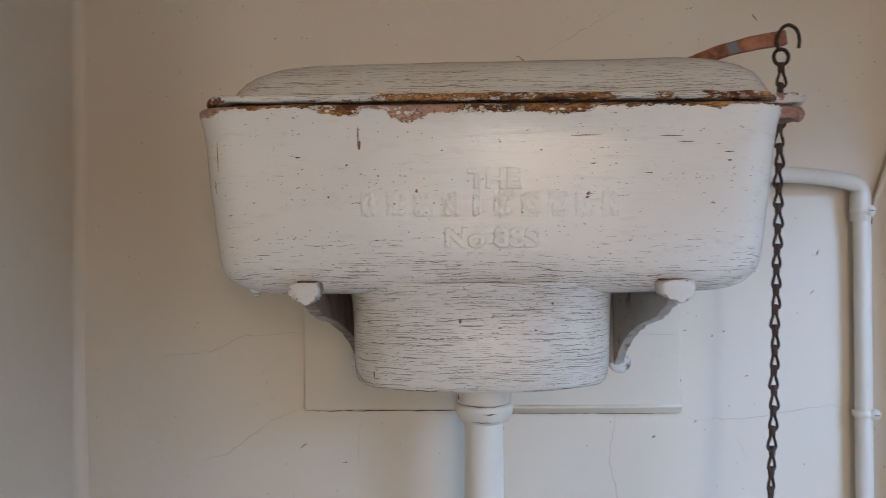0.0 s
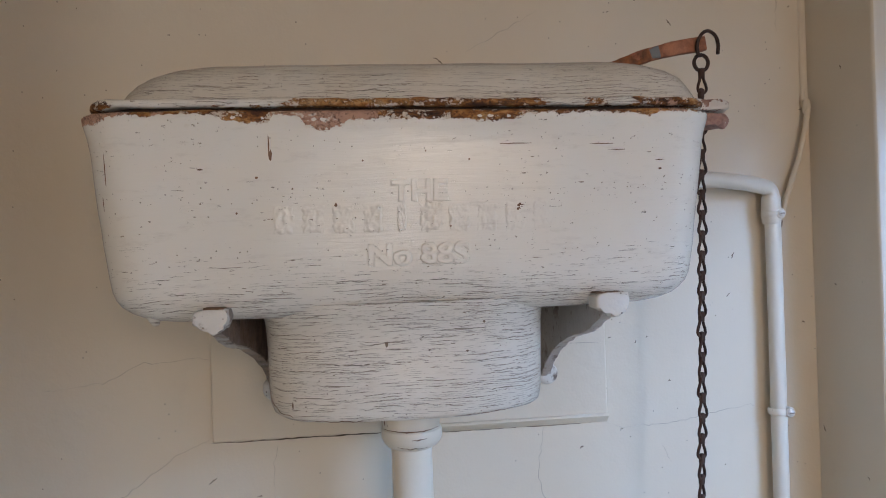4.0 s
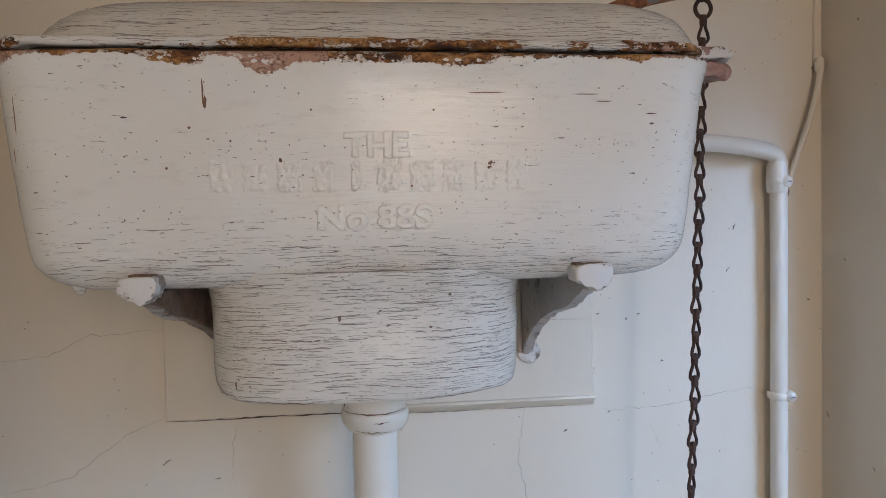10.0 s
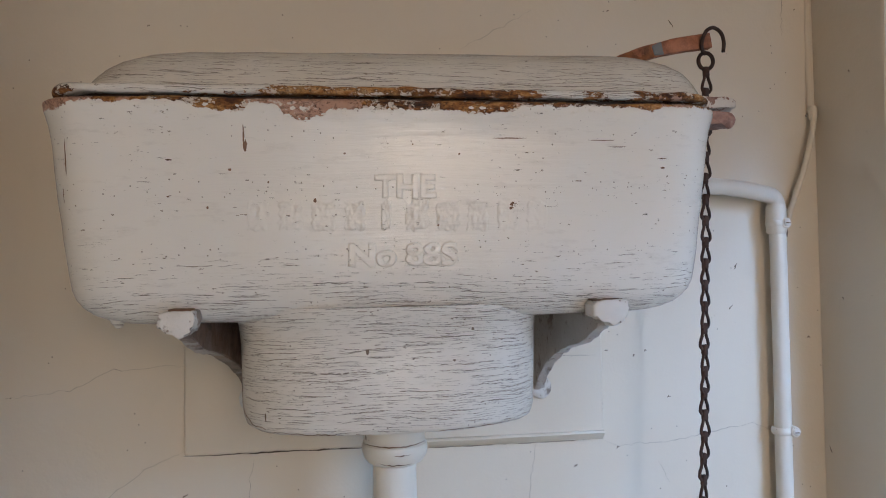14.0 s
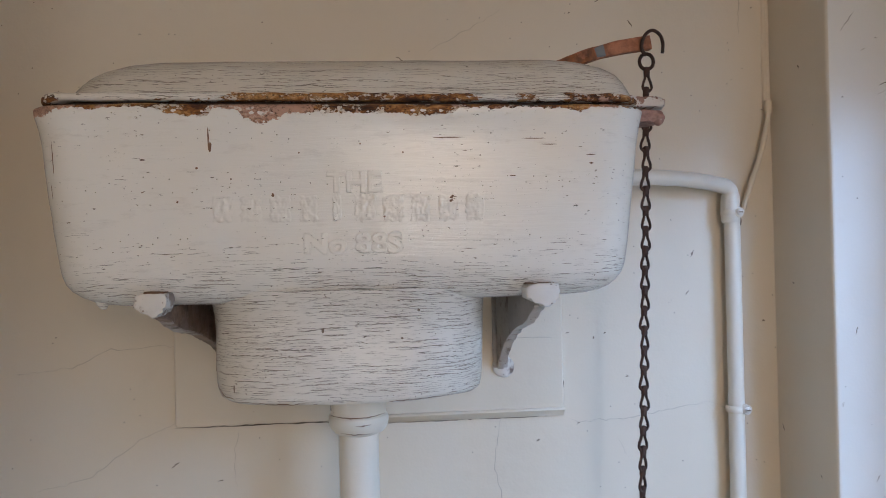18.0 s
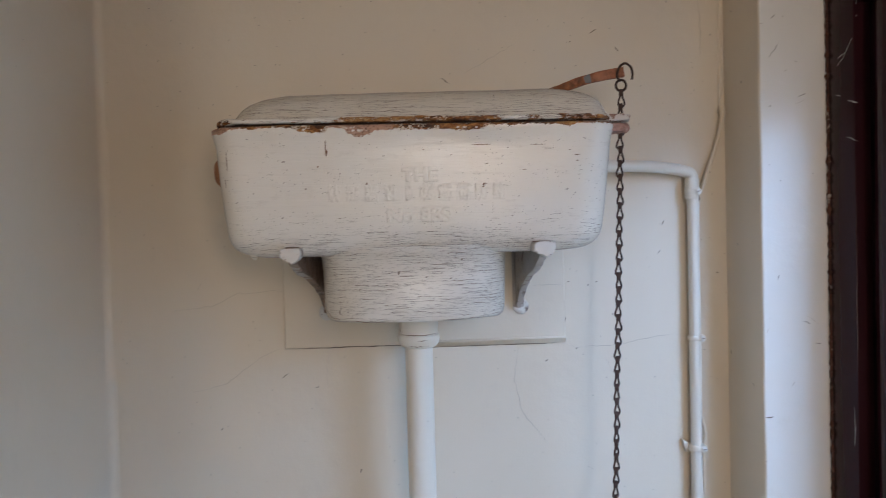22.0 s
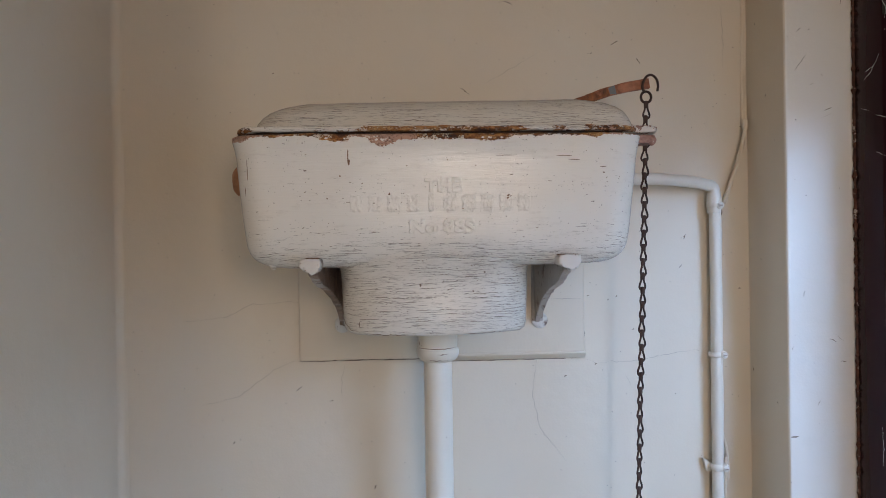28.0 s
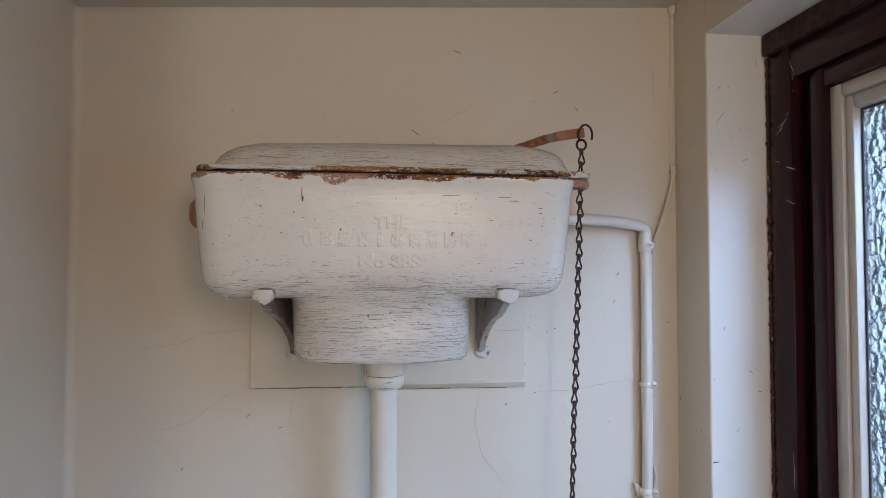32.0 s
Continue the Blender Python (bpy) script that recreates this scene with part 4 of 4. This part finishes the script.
# ---- supply pipe in the corner ----
CX, CY, CR = 0.4545, -0.0165, 0.0092
supply = thing("supply_pipe", (CX, CY, 0), "cream painted water pipe running up the corner to the cistern", "pipe")
part("riser", uneven(tube([(CX + 0.0015 * math.sin(z * 4), CY, z) for z in np.linspace(0.0, 2.055, 70)], CR, up=(0, 1, 0)), 0.0006, 25), CONDUIT, supply)
part("feed", uneven(tube(smooth_line([(0.235, -0.070, 2.081), (0.30, -0.060, 2.082), (0.36, -0.046, 2.0825), (0.405, -0.032, 2.0800), (0.436, -0.0215, 2.0762), (0.4475, -0.0180, 2.0742), (0.4530, -0.0168, 2.0705), (0.4553, -0.0165, 2.0635), (0.4545, -0.0165, 2.050)]), 0.0093), 0.0006, 40), CONDUIT, supply)
part("elbow_collar", uneven(turned(CX, CY, ((2.030, 0.0100), (2.032, 0.0110), (2.046, 0.0113), (2.060, 0.0112), (2.064, 0.0104))), 0.0007, 80), CONDUIT, supply)


def clip(z, dx, wide=0.010):
    """A saddle clip with its screw."""
    c = part("clip", tube([(CX + CR * 1.13 * math.cos(radians(a)), CY - CR * 1.13 * math.sin(radians(a)), z) for a in range(-30, 211, 12)], wide * 0.42, k=8, flat=0.35), CONDUIT, supply)
    y0 = CY - CR * 1.13 - 0.002
    bm = bmesh.new()
    loft([[(CX + dx + r * math.cos(2 * math.pi * i / 20), y, z + r * math.sin(2 * math.pi * i / 20)) for i in range(20)] for y, r in ((CY, 0.0062), (y0 + 0.001, 0.0062), (y0, 0.0052))], True, bm)
    c2 = part("tab", uneven(bm, 0.0005, 150), CONDUIT, supply)
    bm = bmesh.new()
    loft([[(CX + dx + r * math.cos(2 * math.pi * i / 18), y, z + r * math.sin(2 * math.pi * i / 18)) for i in range(18)] for y, r in ((y0 + 0.0006, 0.0040), (y0 - 0.0012, 0.0040), (y0 - 0.0022, 0.003), (y0 - 0.0025, 0.001))], True, bm)
    part("screw", bm, SCREW, c2, "painted screw head")
    part("slot", box(CX + dx - 0.0026, CX + dx + 0.0026, y0 - 0.0029, y0 - 0.0020, z - 0.0006, z + 0.0006), GOUGE, c2, smooth=False)
    # dark sliver that draws in the shadow gap under the top screw
    part("shadow_gap", slab([(CX + dx + 0.004, z - 0.010), (CX + dx + 0.0055, z - 0.006), (CX + dx + 0.0068, z - 0.010), (CX + dx + 0.0055, z - 0.016)], 0.001, "y", y0 + 0.008), GOUGE, c2, "dark sliver for the shade below the screw", smooth=False) if z > 2 else None


clip(2.042, 0.0050)
clip(1.803, 0.0085)
clip(1.622, 0.0085, 0.013)
part("tab", uneven(slab([(CX - 0.021, 1.634), (CX - 0.008, 1.627), (CX - 0.008, 1.612), (CX - 0.015, 1.613), (CX - 0.018, 1.624)], 0.010, "y", -0.0115, 0.002), 0.0008, 120), CONDUIT, supply, "bent saddle tab")

# ---- cable painted into the corner ----
cable = thing("electric_cable", (0.513, -0.008, 2.45), "thin cable painted over in the corner, end sagging to the pipe", "cable")
part("clipped_length", uneven(tube(smooth_line([(0.5150, 0.0004, 2.468), (0.5140, 0.0004, 2.40), (0.5130, 0.0006, 2.30), (0.5115, -0.001, 2.175)], 14), 0.0030, up=(0, 1, 0)), 0.0007, 60), CREAM, cable)
part("loose_length", uneven(tube(smooth_line([(0.512, -0.010, 2.172), (0.506, -0.012, 2.145), (0.4955, -0.012, 2.108), (0.4855, -0.010, 2.078), (0.4790, -0.008, 2.058), (0.4765, -0.006, 2.046)], 10), 0.0034, up=(0, 1, 0)), 0.0006, 70), CREAM, cable)
part("lower_length", uneven(tube(smooth_line([(0.462, -0.006, 1.690), (0.468, -0.008, 1.668), (0.4735, -0.009, 1.640), (0.4745, -0.009, 1.600), (0.470, -0.008, 1.55), (0.468, -0.007, 0.6)], 10), 0.0026, up=(0, 1, 0)), 0.0005, 70), CREAM, cable)
part("collar", uneven(turned(0.5115, -0.008, ((2.166, 0.0040), (2.170, 0.0050), (2.178, 0.0050), (2.182, 0.0035))), 0.001, 90), CREAM, cable)
part("entry_lump", uneven(turned(0.5125, -0.007, ((2.452, 0.003), (2.458, 0.0045), (2.466, 0.0055), (2.475, 0.006))), 0.002, 60), CREAM, cable, "lump of paint where it enters the ceiling")

# ---- lever, hook and chain ----
lever = thing("flush_lever", (0.19, -0.150, 2.17), "rusty lever in worn pink primer rising from the cistern lid", "lever")
def bar(line, half_w, half_h, bm=None):
    line = smooth_line(line, 8)
    rings = []
    for i, p in enumerate(line):
        q, o = line[min(i + 1, len(line) - 1)], line[max(i - 1, 0)]
        way = (q - o).normalized()
        side = Vector((0, 1, 0))
        top = way.cross(side)
        if top.z < 0:
            top = -top
        t = i / (len(line) - 1)
        w, h = half_w, half_h * (0.80 + 0.25 * t)
        rings.append([p + side * w * c + top * h * s for c, s in ((-1, -0.8), (-0.8, -1), (0.8, -1), (1, -0.8), (1, 0.8), (0.8, 1), (-0.8, 1), (-1, 0.8))])
    return loft(rings, True, bm)


part("arm", uneven(bar([(0.120, -0.145, 2.150), (0.190, -0.150, 2.177), (0.215, -0.153, 2.1855), (0.243, -0.156, 2.1945), (0.275, -0.158, 2.2012), (0.2970, -0.158, 2.2045)], 0.0045, 0.0066), 0.0008, 60), LEVER, lever)
part("rusted_root", uneven(bar([(0.160, -0.1478, 2.1654), (0.190, -0.150, 2.1770), (0.215, -0.153, 2.1855), (0.2400, -0.1558, 2.1934)], 0.0048, 0.0060), 0.0010, 110), ROOT, lever, "dark pitted rust")
part("paint_patch", uneven(bar([(0.2410, -0.1560, 2.1936), (0.2450, -0.1564, 2.1948), (0.2495, -0.1568, 2.1960)], 0.0049, 0.0056), 0.0008, 90), Nodes("grey_undercoat", 0.6).done((0.16, 0.17, 0.18)), lever, "scraped patch of grey undercoat")
HX, HY = 0.2935, -0.158
hook = thing("chain_hook", (HX, HY, 2.21), "rusty bent wire hook through the lever end", "hook")
part("wire", tube(smooth_line([(0.3072, HY - 0.007, 2.1925), (0.3078, HY - 0.0072, 2.2020), (0.3050, HY - 0.0072, 2.2105), (0.2980, HY - 0.0070, 2.2150), (0.2915, HY - 0.0068, 2.2120),
     (0.2872, HY - 0.0075, 2.2050), (0.2860, HY - 0.0070, 2.1985), (0.2890, HY - 0.003, 2.1945), (0.2930, HY, 2.1925)], 6), 0.0017, k=10, up=(0, 1, 0.01)), CHAIN, hook)
ring_c = (0.2935, 2.1858)
part("eye", tube([(ring_c[0] + 0.0072 * math.cos(2 * math.pi * i / 28), HY, ring_c[1] + 0.0078 * math.sin(2 * math.pi * i / 28)) for i in range(28)], 0.0018, k=10, closed=True, up=(0, 1, 0)), CHAIN, hook)

chain = thing("pull_chain", (ring_c[0], HY, 2.178), "dark iron pull chain hanging from the lever", "chain")
STEP = 0.0198
# a link: a folded strap above, a pear-shaped loop below
loop = smooth_line([(0.0022, 0, -0.0065), (0.0026, 0, -0.0100), (0.0048, 0, -0.0150), (0.0054, 0, -0.0195), (0.0030, 0, -0.0222), (0.0, 0, -0.0228), (-0.0030, 0, -0.0222), (-0.0054, 0, -0.0195), (-0.0048, 0, -0.0150), (-0.0026, 0, -0.0100), (-0.0022, 0, -0.0065)], 3)
bm = tube(loop, 0.00155, k=8, up=(0, 1, 0))
box(-0.0035, 0.0035, -0.0024, 0.0024, -0.0085, 0.0018, 0.0019, 3, bm)
bmesh.ops.scale(bm, vec=(0.84, 1, 1), verts=bm.verts)
LINK = mesh_of(bm, "link", CHAIN)
rnd = random.Random(4)
for i in range(54):
    ob = new("link", LINK)
    ob.matrix_world = Matrix.Translation((ring_c[0] - 0.00068 * i + rnd.uniform(-0.0004, 0.0004), HY + rnd.uniform(-0.0004, 0.0004), 2.1788 - STEP * i)) @ Matrix.Rotation(radians(6 + 0.9 * i + rnd.uniform(-9, 9)), 4, "Z") @ Matrix.Rotation(radians(1.4 + rnd.uniform(-3, 3)), 4, "Y")
    under(ob, chain)

# ---- window ----
FX = 0.624
window = thing("window_1", (FX + 0.05, -0.565, WIN[2]), "window with maroon gloss frame and white obscured-glass sash", "window", kind="structure")
Y0, Y1 = WIN[1], WIN[0]
mid = (Y0 + Y1) / 2


def both(y):
    """The same place on the far jamb."""
    return 2 * mid - y


def jamb(name, x0, x1, ya, yb, z0, z1, material, bevel=0.002, label=""):
    part(name, uneven(box(x0, x1, yb, ya, z0, z1, bevel), 0.0006, 20), material, window, label)
    part(name, uneven(box(x0, x1, both(ya), both(yb), z0, z1, bevel), 0.0006, 20), material, window, label)


jamb("frame_stile", FX, FX + 0.09, Y0 - 0.004, -0.173, WIN[2], 2.347, MAROON)
jamb("frame_groove", FX + 0.022, FX + 0.09, -0.1734, -0.206, WIN[2] + 0.05, 2.2945, MAROON)
jamb("stop_bead", FX + 0.007, FX + 0.09, -0.2064, -0.2380, WIN[2] + 0.05, 2.2945, MAROON, 0.004)
part("frame_head", uneven(box(FX, FX + 0.09, both(-0.1734), -0.1734, 2.295, 2.347, 0.002), 0.0006, 20), MAROON, window)
part("frame_head_bead", uneven(box(FX + 0.007, FX + 0.09, both(-0.2384), -0.2384, 2.264, 2.2945, 0.003), 0.0006, 20), MAROON, window)
part("head_board", uneven(box(FX - 0.009, FX + 0.09, both(-0.1125), -0.1125, 2.3475, 2.3835, 0.003), 0.0016, 40), WORNWOOD, window, "worn brown head moulding")
part("sill_rail", box(FX, FX + 0.09, both(-0.173), -0.173, WIN[2], WIN[2] + 0.05, 0.003), MAROON, window)
SX = FX + 0.016
jamb("sash_stile", SX, SX + 0.045, -0.2384, -0.2630, WIN[2] + 0.05, 2.2635, SASH, 0.003)
jamb("sash_inner", SX + 0.005, SX + 0.045, -0.2634, -0.2790, WIN[2] + 0.08, 2.2435, SASH, 0.003)
part("sash_rail", box(SX, SX + 0.045, both(-0.2634), -0.2634, 2.244, 2.2635, 0.003), SASH, window)
part("sash_rail", box(SX + 0.005, SX + 0.045, both(-0.2794), -0.2794, 2.2235, 2.2435, 0.003), SASH, window)
part("sash_rail", box(SX, SX + 0.045, both(-0.2634), -0.2634, WIN[2] + 0.05, WIN[2] + 0.0795, 0.004), SASH, window)
part("putty_line", box(SX + 0.0165, SX + 0.024, -0.2825, -0.2793, WIN[2] + 0.08, 2.2232), PUTTY, window, smooth=False)
part("putty_line", box(SX + 0.0165, SX + 0.024, both(-0.2827), -0.2827, 2.2200, 2.2233), PUTTY, window, smooth=False)
pane = part("pane", box(SX + 0.018, SX + 0.022, both(-0.2828), -0.2828, WIN[2] + 0.08, 2.2198), GLASS, window, "obscured patterned glass", smooth=False)
pane.visible_shadow = False


def ragged(z0, z1, seed):
    """Torn edge where plaster meets the frame."""
    rnd = random.Random(seed)
    bm = bmesh.new()
    rows = []
    z = z0
    while z < z1:
        a = 0.0008 + 0.0060 * max(0.0, noise.noise((z * 95, seed, 0))) + rnd.uniform(-0.0006, 0.0014)
        d = 0.0014 + 0.0012 * noise.noise((z * 90, seed, 4))
        rows.append([bm.verts.new(p) for p in ((FX + 0.001, Y0 - 0.0010, z), (FX - a * 0.7, Y0 - 0.0010, z), (FX - a * 0.7 - d, Y0 - 0.003, z), (FX - d, Y0 - 0.0038 - a * 0.9, z), (FX + 0.001, Y0 - 0.0050 - a * 0.9, z))])
        z += rnd.uniform(0.0014, 0.0032)
    for a, b in zip(rows, rows[1:]):
        for i in range(4):
            bm.faces.new((a[i], a[i + 1], b[i + 1], b[i]))
    return bm


part("torn_edge", ragged(WIN[2], 2.3465, 3), RAGGED, window, "ragged flaking paint edge", smooth=False)

# cobweb threads and dust on the frame
cobweb = thing("cobweb", (FX, -0.2, 2.1), "torn grey cobweb threads stuck to the window frame", "cobweb")
WEBS = (([(-0.172, 2.324), (-0.182, 2.305), (-0.180, 2.290)], 0.0012), ([(-0.136, 2.214), (-0.150, 2.222), (-0.170, 2.245)], 0.0011), ([(-0.140, 2.226), (-0.158, 2.229)], 0.0009),
        ([(-0.160, 2.160), (-0.181, 2.152)], 0.0018), ([(-0.158, 2.107), (-0.181, 2.099)], 0.0009), ([(-0.130, 2.175), (-0.146, 2.168)], 0.0009), ([(-0.165, 1.720), (-0.168, 1.690), (-0.166, 1.664)], 0.0010))


def thread(points, width, x, seed):
    bm = hairline(points, width, WEB, seed=seed, step=0.004, wobble=0.002)
    for v in bm.verts:
        v.co = Vector((x + v.co.y, v.co.x, v.co.z))
    return bm


for i, (pts, w) in enumerate(WEBS):
    part("thread", thread(pts, w, FX - 0.0006, 60 + i), WEB, cobweb, smooth=False)
